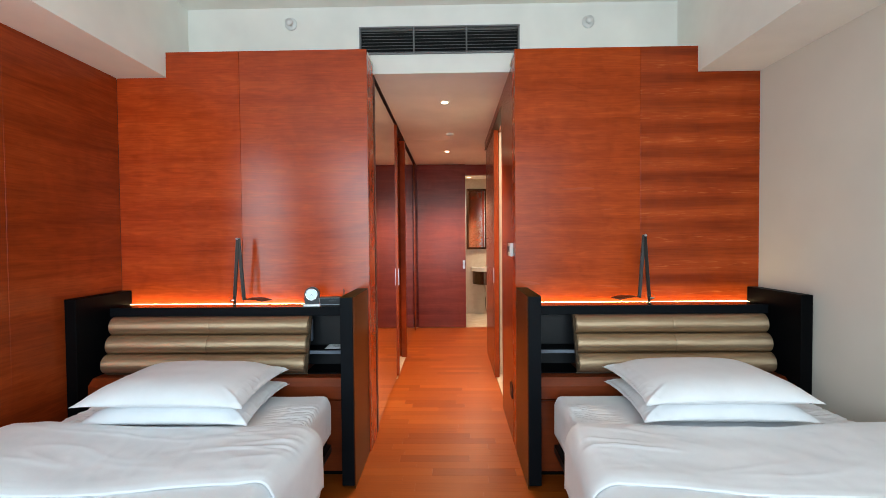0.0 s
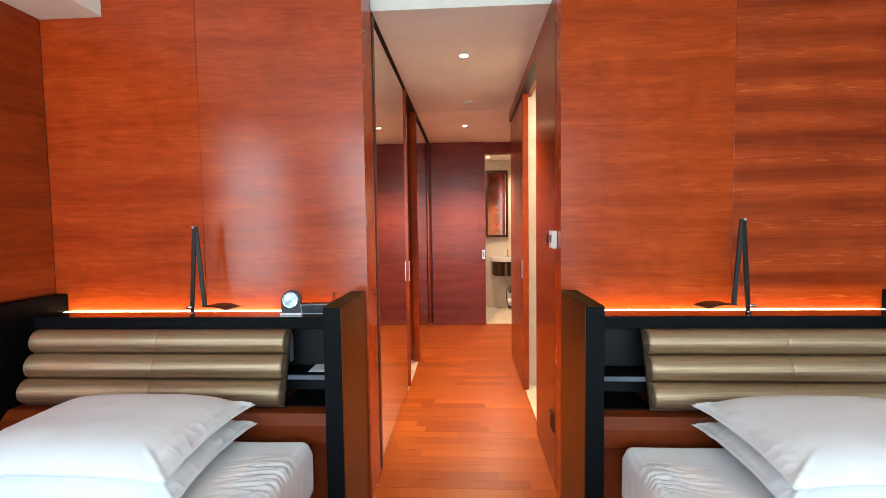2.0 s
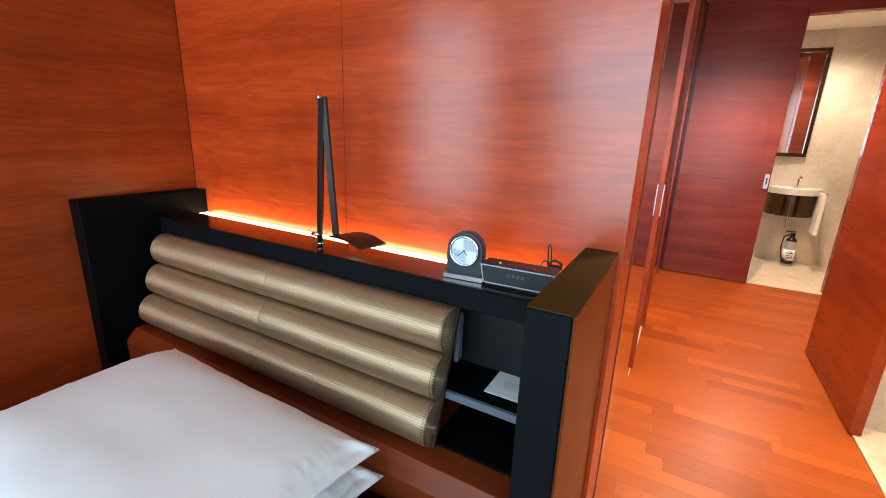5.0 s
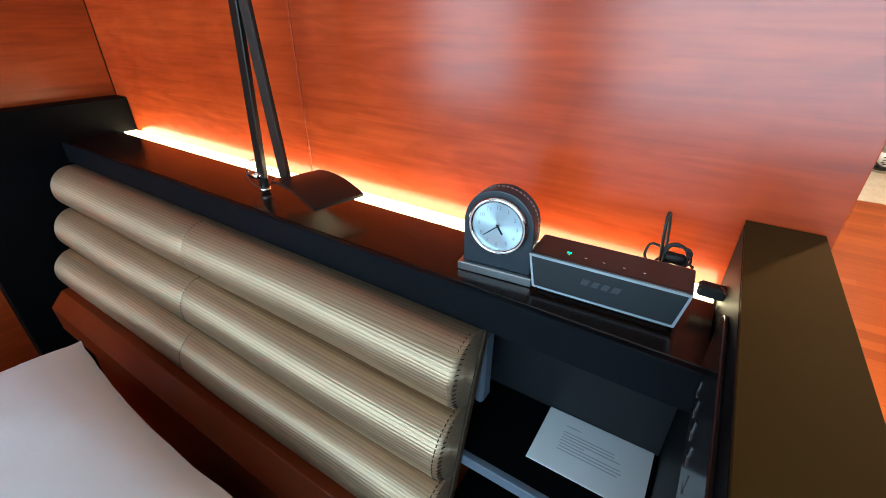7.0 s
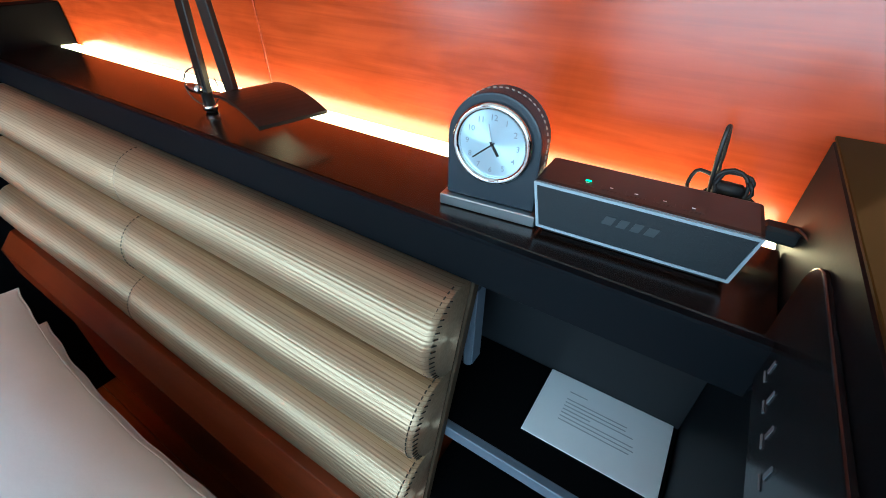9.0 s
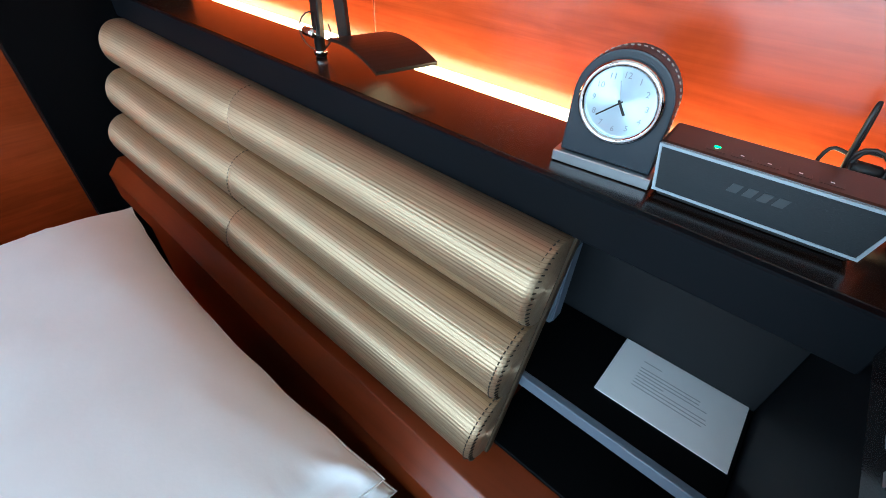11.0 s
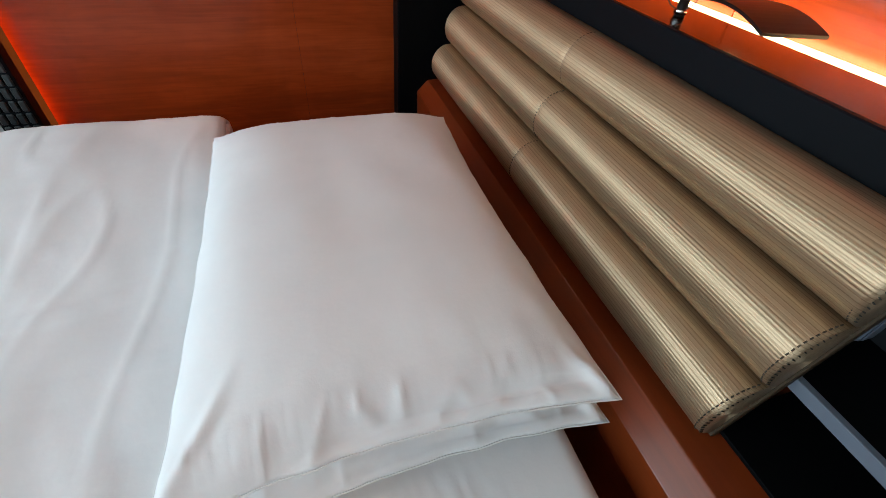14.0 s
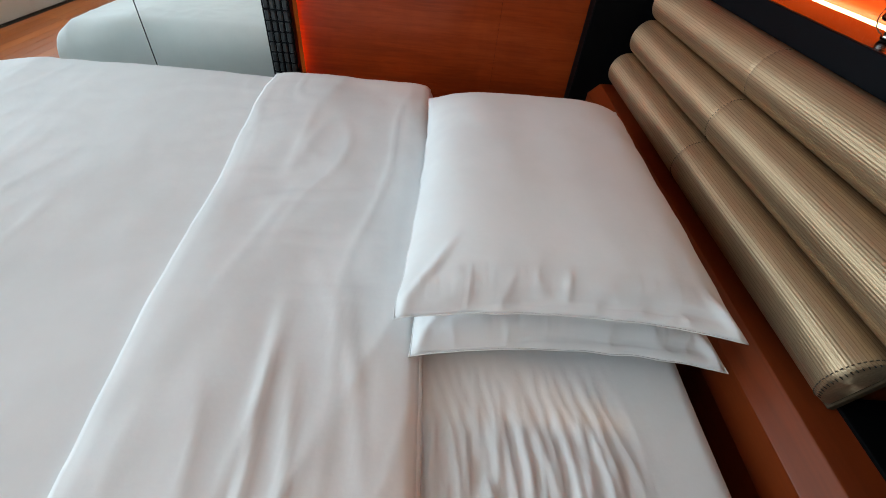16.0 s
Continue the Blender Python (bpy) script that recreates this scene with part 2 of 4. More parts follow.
GREEN_LED = glow("green_indicator", (0.05, 1.0, 0.25), 3)


# ---- building helpers ----
def mesh_ob(name, bm, mat, smooth=False):
    me = bpy.data.meshes.new(name)
    bm.to_mesh(me)
    bm.free()
    for m in (mat if isinstance(mat, (list, tuple)) else [mat]):
        me.materials.append(m)
    if smooth:
        for p in me.polygons:
            p.use_smooth = True
    return new(name, me)


def box(x0, x1, y0, y1, z0, z1, bev=0.0, seg=1):
    bm = bmesh.new()
    bmesh.ops.create_cube(bm, size=1.0)
    for v in bm.verts:
        v.co = Vector(((x0 + x1) / 2 + v.co.x * (x1 - x0), (y0 + y1) / 2 + v.co.y * (y1 - y0), (z0 + z1) / 2 + v.co.z * (z1 - z0)))
    if bev:
        bmesh.ops.bevel(bm, geom=bm.edges[:], offset=bev, segments=seg, affect="EDGES", profile=0.6)
    return bm


def prism(outline, axis, a, b, bev=0.0):
    """An outline of 2D points, drawn out along one axis from a to b."""
    bm = bmesh.new()

    def at(p, w):
        return {"x": (w, p[0], p[1]), "y": (p[0], w, p[1]), "z": (p[0], p[1], w)}[axis]
    lo, hi = [bm.verts.new(at(p, a)) for p in outline], [bm.verts.new(at(p, b)) for p in outline]
    n = len(outline)
    for i in range(n):
        bm.faces.new((lo[i], lo[(i + 1) % n], hi[(i + 1) % n], hi[i]))
    bm.faces.new(lo[::-1])
    bm.faces.new(hi)
    bmesh.ops.recalc_face_normals(bm, faces=bm.faces[:])
    if bev:
        bmesh.ops.bevel(bm, geom=bm.edges[:], offset=bev, segments=2, affect="EDGES", profile=0.6)
    return bm


def tube(points, radius, sides=8, closed=False):
    """A round tube along a line of points."""
    bm = bmesh.new()
    pts = [Vector(p) for p in points]
    rings = []
    for i, p in enumerate(pts):
        d = (pts[min(i + 1, len(pts) - 1)] - pts[max(i - 1, 0)]).normalized()
        side = d.cross(Vector((0, 0, 1)))
        if side.length < 0.1:
            side = d.cross(Vector((0, 1, 0)))
        side.normalize()
        up = side.cross(d)
        r = radius[i] if isinstance(radius, (list, tuple)) else radius
        rings.append([bm.verts.new(p + r * (math.cos(2 * math.pi * k / sides) * side + math.sin(2 * math.pi * k / sides) * up)) for k in range(sides)])
    for a, b in zip(rings, rings[1:]):
        for k in range(sides):
            bm.faces.new((a[k], a[(k + 1) % sides], b[(k + 1) % sides], b[k]))
    bm.faces.new(rings[0][::-1])
    bm.faces.new(rings[-1])
    bmesh.ops.recalc_face_normals(bm, faces=bm.faces[:])
    return bm


def lathe(profile, centre, sides=24, axis="z", ring=False):
    """A turned body: (radius, height) pairs about an axis through centre; ring: the profile closes on itself, with a hole in the middle."""
    bm = bmesh.new()
    c = Vector(centre)
    rings = []
    for r, h in profile:
        turned = []
        for k in range(sides):
            a = 2 * math.pi * k / sides
            u, w = r * math.cos(a), r * math.sin(a)
            turned.append(bm.verts.new(c + Vector({"z": (u, w, h), "y": (u, h, w), "x": (h, u, w)}[axis])))
        rings.append(turned)
    for a, b in zip(rings, rings[1:] + (rings[:1] if ring else [])):
        for k in range(sides):
            bm.faces.new((a[k], a[(k + 1) % sides], b[(k + 1) % sides], b[k]))
    if not ring:
        bm.faces.new(rings[0])
        bm.faces.new(rings[-1])
    bmesh.ops.recalc_face_normals(bm, faces=bm.faces[:])
    return bm


def join(*bms):
    out = bmesh.new()
    for b in bms:
        me = bpy.data.meshes.new("tmp")
        b.to_mesh(me)
        b.free()
        out.from_mesh(me)
        bpy.data.meshes.remove(me)
    return out


def turn(bm, m):
    bmesh.ops.transform(bm, matrix=m, verts=bm.verts[:])
    return bm


def thing(name, at, label, category, group="", m=None):
    e = new(name)
    e.empty_display_size = 0.05
    e.matrix_world = m if m is not None else Matrix.Translation(at)
    bpy.context.view_layer.update()
    return tagged(e, label, category, group)


def world_of(ob):
    return (world_of(ob.parent) @ ob.matrix_parent_inverse if ob.parent else Matrix.Identity(4)) @ ob.matrix_basis


def part(name, bm, mat, parent, label="", smooth=False, local=False):
    """One mesh under a thing or a part. Vertices in the room's metres, or in the thing's own when local."""
    ob = mesh_ob(name, bm, mat, smooth)
    ob.parent = parent
    if not local:
        ob.matrix_parent_inverse = world_of(parent).inverted()
    if label:
        tagged(ob, label)
    return ob


def setting(name, bm, mat, label, smooth=False, category=""):
    return tagged(mesh_ob(name, bm, mat, smooth), label, category, kind="structure")


def pieces(name, boxes, mat, label, piece="wall_section"):
    """A piece of the setting whose further lengths are parts of it."""
    ob = setting(name, boxes[0], mat, label)
    for b in boxes[1:]:
        part(piece, b, mat, ob)
    return ob


def thicken(bm, thick):
    """Gives a sheet of cloth its thickness, along the vertex normals."""
    bm.normal_update()
    faces = [[v for v in f.verts] for f in bm.faces]
    rim = [e for e in bm.edges if len(e.link_faces) == 1]
    low = {v: bm.verts.new(v.co - v.normal * thick) for v in list(bm.verts)}
    for f in faces:
        bm.faces.new([low[v] for v in reversed(f)])
    for e in rim:
        a, b = e.verts
        bm.faces.new((a, b, low[b], low[a]))
    bmesh.ops.recalc_face_normals(bm, faces=bm.faces[:])
    return bm


# ---- plan ----
XL, XR = -1.70, 2.444            # side walls of the bedroom
YW, YB = 3.17, -1.0              # headboard wall, window wall
HL, HR = -0.062, 0.89            # hall walls
ZC, ZH = 3.03, 2.56              # ceilings of bedroom and hall
YE, YP = 7.10, 8.35              # end of hall, back of washroom
XM = 0.40                        # middle of the aisle

# ---- structure ----
floor = setting("floor", box(XL - 0.1, XR + 0.1, YB - 0.1, YE + 0.02, -0.12, -0.014), DARK_VOID, "subfloor below the warm orange-brown hardwood planks")
setting("ceiling", box(XL - 0.1, XR + 0.1, YB - 0.1, 3.52, ZC, ZC + 0.1), CEIL, "smooth white painted ceiling of the bedroom")
setting("ceiling_hall", box(HL - 1.2, 1.4, 3.521, YE + 0.02, ZH, ZH + 0.06), CEIL, "low white ceiling of the entrance hall")

wall_n = pieces("wall_north", [box(XL - 0.1, HL - 0.03, YW + 0.03, YW + 0.13, 0, 2.60), box(HR + 0.03, XR + 0.1, YW + 0.03, YW + 0.13, 0, 2.58)], DARK_VOID,
                 "headboard wall clad in glossy red-brown veneer panels")


def clad(x0, x1, top, notch, mat, left):
    """A cladding panel; notch: (x, top) of the part under the soffit."""
    z0 = 0.0
    if notch:
        nx, nz = notch
        o = [(x0, z0), (x1, z0), (x1, top), (nx, top), (nx, nz), (x0, nz)] if left else [(x0, z0), (x1, z0), (x1, nz), (nx, nz), (nx, top), (x0, top)]
    else:
        o = [(x0, z0), (x1, z0), (x1, top), (x0, top)]
    bm = prism(o, "y", YW, YW + 0.03, 0.0012)
    part("panel", bm, mat, wall_n)


clad(XL, -0.8952, 2.625, (-1.374, 2.462), WOOD, True)
clad(-0.8930, HL, 2.625, None, WOOD_GLOSS, True)
clad(HR, 1.6896, 2.61, None, WOOD_E, False)
clad(1.6904, XR, 2.61, (2.053, 2.447), WOOD_FIG, False)
part("return", box(HL - 0.0295, HL - 0.001, YW + 0.031, 3.385, 0, 2.60, 0.001), WOOD, wall_n)
part("return", box(HR + 0.001, HR + 0.0295, YW + 0.031, 3.299, 0, 2.585, 0.001), WOOD_E, wall_n)
part("top_cap", box(XL, HL, YW + 0.03, 3.40, 2.602, 2.622), PLASTER, wall_n)
part("top_cap", box(HR, XR, YW + 0.03, 3.40, 2.588, 2.607), PLASTER, wall_n)

pieces("wall_bulkhead", [box(-1.374, -0.158, 3.42, 3.52, 2.5, ZC), box(0.962, 2.053, 3.42, 3.52, 2.5, ZC), box(-0.158, 0.962, 3.42, 3.52, 2.876, ZC),
               box(-0.158, 0.962, 3.42, 3.52, ZH, 2.70)], PLASTER, "white plastered bulkhead above the veneer panels")
setting("soffit_west", box(XL - 0.1, -1.374, YB, 3.52, 2.465, ZC - 0.002), CEIL, "white boxed ceiling soffit along the side wall")
setting("soffit_east", box(2.053, XR + 0.1, YB, 3.52, 2.448, ZC - 0.002), CEIL, "white boxed ceiling soffit along the side wall")
wall_w = setting("wall_west", box(XL - 0.13, XL - 0.02, YB, 3.3, 0, 2.47), DARK_VOID, "side wall clad in dark red veneer panels")
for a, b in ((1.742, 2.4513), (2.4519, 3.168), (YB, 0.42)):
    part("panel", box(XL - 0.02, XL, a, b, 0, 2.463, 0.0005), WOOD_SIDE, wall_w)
setting("wall_east", box(XR, XR + 0.1, YB, 3.3, 0, 2.47), GREY_WALL, "plain warm grey painted side wall")

# window wall
pieces("wall_south", [box(XL - 0.1, -1.45, YB - 0.2, YB, 0, ZC), box(2.2, XR + 0.1, YB - 0.2, YB, 0, ZC), box(-1.45, 2.2, YB - 0.2, YB, 2.72, ZC), box(-1.45, 2.2, YB - 0.2, YB, 0, 0.35)],
                 PLASTER, "window wall with one wide opening and a low sill")
win = setting("window_1", box(-1.45, 2.2, YB - 0.16, YB - 0.10, 0.35, 0.41, 0.004), STEEL, "wide window in slim grey metal frames")
for x in (-1.45, -0.25, 0.97, 2.16):
    part("window_frame", box(x, x + 0.045, YB - 0.16, YB - 0.10, 0.41, 2.72, 0.003), STEEL, win)


def pleated(x0, x1, y, z0, z1, waves, depth):
    bm = bmesh.new()
    n = waves * 10
    cols = []
    for i in range(n + 1):
        u = i / n
        dy = depth * (math.sin(2 * math.pi * waves * u) + 0.3 * math.sin(5.3 * waves * u))
        cols.append([bm.verts.new((x0 + (x1 - x0) * u, y + dy * (0.8 + 0.2 * k), z0 + (z1 - z0) * k)) for k in (0, 0.5, 1)])
    for a, b in zip(cols, cols[1:]):
        for k in range(2):
            bm.faces.new((a[k], b[k], b[k + 1], a[k + 1]))
    return thicken(bm, 0.003)


for x0, x1 in ((-1.62, -1.2), (1.98, 2.38)):
    tagged(mesh_ob("curtain", pleated(x0, x1, YB + 0.08, 0.01, 2.95, 8, 0.03), SHEER, True), "white pleated curtain drawn aside at the window", "curtain", "curtains at the window")

# hall walls
wall_hw = pieces("wall_hall_west", [box(HL - 0.30, HL - 0.06, 3.31, 4.62, 0, ZH), box(HL - 0.30, HL - 0.055, 5.44, YE, 0, ZH), box(HL - 0.16, HL - 0.05, 4.62, 5.44, 2.50, ZH)], WOOD_HALL, "hall wall clad in red veneer beside a doorway")
part("panel", box(HL - 0.06, HL, 5.40, 5.46, 0, ZH - 0.012, 0.002), WOOD_HALL, wall_hw)
pieces("wall_closet", [box(HL - 1.25, HL - 1.15, 4.4, 5.7, 0, ZH), box(HL - 1.2, HL - 0.30, 4.40, 4.62, 0, ZH), box(HL - 1.2, HL - 0.30, 5.44, 5.66, 0, ZH)], WOOD_HALL, "red veneer walls inside the side doorway")
setting("floor_side", box(HL - 1.2, HL - 0.012, 4.62, 5.44, -0.02, 0.002), MARBLE, "cream stone floor inside the side doorway")

pieces("wall_hall_east", [box(HR, HR + 0.05, 3.30, 3.90, 0, ZH), box(1.30, 1.35, 5.585, YE, 0, ZH), box(HR, HR + 0.10, 3.90, 5.60, 2.47, ZH)], WOOD_HALL, "hall wall clad in red veneer beside the bathroom doorway")
pieces("wall_bathroom", [box(1.352, 2.7, 6.0, 6.1, 0, 2.6), box(2.6, 2.7, 3.3, 6.0, 0, 2.6), box(HR + 0.055, 2.6, 3.36, 3.46, 0, 2.6), box(0.965, 1.352, 4.75, 5.58, 0, 2.6)], MARBLE, "cream marble walls of the bathroom")
setting("ceiling_bathroom", box(HR + 0.1, 2.7, 3.3, 6.1, 2.6, 2.66), CEIL, "white bathroom ceiling")
pieces("floor_bathroom", [box(HR + 0.03, 2.7, 3.36, 5.58, -0.02, 0.003), box(1.352, 2.7, 5.58, 6.1, -0.02, 0.003)], MARBLE, "cream marble bathroom floor")

# end of the hall and the washroom behind it
pieces("wall_hall_north", [box(HL - 0.3, 0.05, YE + 0.02, YE + 0.12, 0, ZH), box(0.05, 1.30, YE + 0.02, YE + 0.12, 2.40, ZH), box(1.30, 1.72, YE + 0.02, YE + 0.12, 0, ZH)], WOOD_DOOR, "dark red veneer wall round the washroom doorway")
pieces("wall_washroom", [box(0.0, 1.7, YP, YP + 0.1, 0, 2.5), box(1.60, 1.70, YE + 0.12, YP, 0, 2.5), box(-0.1, 0.0, YE + 0.12, YP, 0, 2.5)], MARBLE, "cream marble walls of the washroom")
setting("ceiling_washroom", box(-0.1, 1.7, YE + 0.12, YP, 2.5, 2.56), CEIL, "white washroom ceiling")
setting("floor_washroom", box(-0.1, 1.7, YE + 0.002, YP, -0.02, 0.002), MARBLE, "cream marble washroom floor")

# ---- doors ----
d1 = setting("door_1", box(-0.045, 0.70, YE - 0.045, YE, 0.008, ZH - 0.004, 0.002), WOOD_DOOR, "closed-back dark red veneer sliding door at the hall's end")
h = part("door_handle", box(0.655, 0.690, YE - 0.052, YE - 0.044, 0.93, 1.06, 0.002), STEEL, d1, "recessed brushed steel pull")
part("keyhole", box(0.668, 0.678, YE - 0.0535, YE - 0.0515, 0.965, 1.03, 0.0005), BLACK_PLASTIC, h)
d2 = setting("door_2", box(HR + 0.012, HR + 0.058, 4.64, 5.58, 0.008, 2.465, 0.002), WOOD_HALL, "red veneer sliding door standing half open at the bathroom")
h = part("door_handle", box(HR + 0.006, HR + 0.0125, 4.68, 4.715, 0.95, 1.10, 0.002), STEEL, d2, "recessed brushed steel pull")
part("keyhole", box(HR + 0.004, HR + 0.0062, 4.692, 4.703, 0.98, 1.06, 0.0005), BLACK_PLASTIC, h)
d3 = setting("door_3", box(HL - 0.055, HL - 0.02, 3.43, 4.74, 0.008, ZH - 0.008, 0.002), WOOD_BROWN, "mirror-faced sliding door in a slim brown frame")
part("mirror", box(HL - 0.020, HL - 0.015, 3.475, 4.70, 0.02, ZH - 0.02), MIRROR, d3, "clear full-height mirror")
part("door_frame", box(HL - 0.020, HL - 0.002, 3.43, 3.473, 0.008, ZH - 0.008, 0.002), WOOD_BROWN, d3)
part("door_frame", box(HL - 0.020, HL - 0.002, 4.702, 4.74, 0.008, ZH - 0.008, 0.002), WOOD_HALL, d3)
part("door_handle", box(HL - 0.003, HL + 0.004, 4.708, 4.734, 0.93, 1.10, 0.002), STEEL, d3, "slim brushed steel pull")
hm = tagged(new("hall_mirror"), "tall mirror panel on the hall's veneer wall", "mirror", kind="structure")
part("mirror", box(HL - 0.054, HL - 0.022, 5.47, 6.9, 0.03, ZH - 0.02), MIRROR, hm)
part("frame", box(HL - 0.054, HL - 0.014, 6.9, 6.93, 0.0, ZH - 0.01, 0.002), WOOD_HALL, hm)
setting("trim", join(box(HL - 0.05, HL - 0.002, 3.40, YE, ZH - 0.006, ZH - 0.001)), BLACK_PLASTIC, "dark sliding door track along the ceiling")
setting("trim_east", box(HR - 0.004, HR + 0.06, 3.90, 5.6, 2.466, 2.4695), BLACK_PLASTIC, "dark sliding door track above the bathroom doorway")

# ---- grille and ceiling fittings ----
vent = thing("air_grille", (XM, 3.42, 2.70), "wide dark grey metal air grille with level slats", "vent")
part("backing", box(-0.156, 0.960, 3.46, 3.47, 2.702, 2.874), DARK_VOID, vent)
for i in range(8):
    z = 2.708 + i * 0.0222
    part("slat", prism([(3.412, z), (3.436, z + 0.012), (3.438, z + 0.010), (3.414, z - 0.002)], "x", -0.152, 0.956), GRILLE, vent)
for x in (-0.158, 0.218, 0.588, 0.952):
    part("bar", box(x, x + 0.010, 3.409, 3.44, 2.70, 2.876, 0.001), GRILLE, vent)
part("frame", join(box(-0.16, 0.964, 3.408, 3.43, 2.874, 2.884, 0.001), box(-0.16, 0.964, 3.408, 3.43, 2.692, 2.702, 0.001)), GRILLE, vent)

for x, z in ((-0.64, 2.915), (1.437, 2.895)):
    s = thing("sprinkler", (x, 3.42, z), "white round sprinkler head on the bulkhead", "sprinkler", "sprinklers on the bulkhead")
    part("rose", lathe([(0.043, 0), (0.043, -0.006), (0.034, -0.012), (0.02, -0.014)], (x, 3.4195, z), 24, "y"), WHITE_PLASTIC, s, smooth=True)
    part("nozzle", lathe([(0.016, -0.012), (0.016, -0.030), (0.008, -0.034), (0.026, -0.040), (0.026, -0.043)], (x, 3.4195, z), 16, "y"), WHITE_PLASTIC, s, smooth=True)


def downlight(x, y, z):
    d = thing("downlight", (x, y, z), "small round recessed ceiling downlight, lit warm", "ceiling light", "ceiling downlights")
    part("trim_ring", lathe([(0.028, -0.001), (0.046, -0.001), (0.046, -0.004), (0.038, -0.007), (0.028, -0.004)], (x, y, z), 28, ring=True), WHITE_PLASTIC, d, smooth=True)
    part("lens", lathe([(0.027, -0.0015), (0.020, -0.003), (0.002, -0.004)], (x, y, z), 20), LAMP_GLOW, d, "glowing warm lens", smooth=True)


downlight(0.43, 4.06, ZH)
downlight(0.43, 6.1, ZH)
downlight(0.86, 7.6, 2.5)
downlight(0.80, 8.05, 2.5)
sd = thing("smoke_detector", (0.47, 5.15, ZH), "flat white smoke detector on the hall ceiling", "smoke detector")
part("base", lathe([(0.045, -0.001), (0.045, -0.010), (0.03, -0.016), (0.002, -0.018)], (0.47, 5.15, ZH), 24), WHITE_PLASTIC, sd, smooth=True)
setting("ceiling_hatch", box(0.02, 0.86, 5.46, 5.98, ZH - 0.0012, ZH - 0.0002, 0.0003), CEIL, "flush white access panel in the hall ceiling")

# ---- wall plates ----
th = thing("thermostat", (HR, 3.30, 1.29), "square white thermostat on the veneer wall", "thermostat")
part("body", box(HR - 0.024, HR, 3.255, 3.345, 1.275, 1.365, 0.004, 2), WHITE_PLASTIC, th)
part("display", box(HR - 0.0262, HR - 0.024, 3.275, 3.325, 1.305, 1.345, 0.001), GREY_METAL, th, "grey display window")
part("button", box(HR - 0.028, HR - 0.0262, 3.297, 3.303, 1.318, 1.338, 0.0008), BLACK_PLASTIC, th)
sw = thing("light_switch", (HR, 3.50, 1.29), "dark brown switch plate on the veneer wall", "light switch")
part("plate", box(HR - 0.006, HR, 3.445, 3.525, 1.275, 1.365, 0.002), WOOD_BROWN, sw)
part("rocker", box(HR - 0.010, HR - 0.006, 3.47, 3.50, 1.295, 1.345, 0.002), BLACK_PLASTIC, sw)
so = thing("wall_socket", (HR, 3.37, 0.30), "dark double socket low on the veneer wall", "socket")
part("plate", box(HR - 0.006, HR, 3.33, 3.42, 0.285, 0.385, 0.002), BLACK_PLASTIC, so)
for z in (0.305, 0.345):
    part("outlet", lathe([(0.014, -0.006), (0.014, -0.009), (0.010, -0.0095), (0.010, -0.007)], (HR, 3.375, z + 0.01), 16, "x"), BLACK_METAL, so)

# ---- mirror on the side wall ----
mw = thing("wall_mirror", (XL, 1.2, 0.2), "large two-panel mirror with a studded black edge frame", "mirror")
part("glass", box(XL + 0.028, XL + 0.034, 1.193, 1.639, 0.25, 2.40), MIRROR, mw)
part("glass", box(XL + 0.028, XL + 0.034, 0.46, 1.189, 0.25, 2.40), MIRROR, mw)
part("backing", box(XL + 0.002, XL + 0.026, 0.46, 1.639, 0.25, 2.40), BLACK, mw)
fr = part("frame", box(XL + 0.022, XL + 0.062, 1.641, 1.736, 0.25, 2.40, 0.003), BLACK_EDGE, mw)
studs = []
for i in range(62):
    for j in range(4):
        y, z = 1.649 + j * 0.0215, 0.26 + i * 0.0345
        studs.append(box(XL + 0.0615, XL + 0.068, y, y + 0.0165, z, z + 0.030, 0.003))
tagged(part("stud", join(*studs), plain("slate_studs", (0.022, 0.029, 0.032), 0.35, 0.15, spec=0.4), fr), kind="stuff")
part("light_strip", box(XL + 0.002, XL + 0.0205, 1.712, 1.719, 0.25, 2.40), glow("red_orange_led", (1.0, 0.20, 0.025), 24), mw, "warm orange light strip behind the frame")

# ---- headboards, beds and what stands on them ----
ZS = 0.986                       # top of the headboard ledge


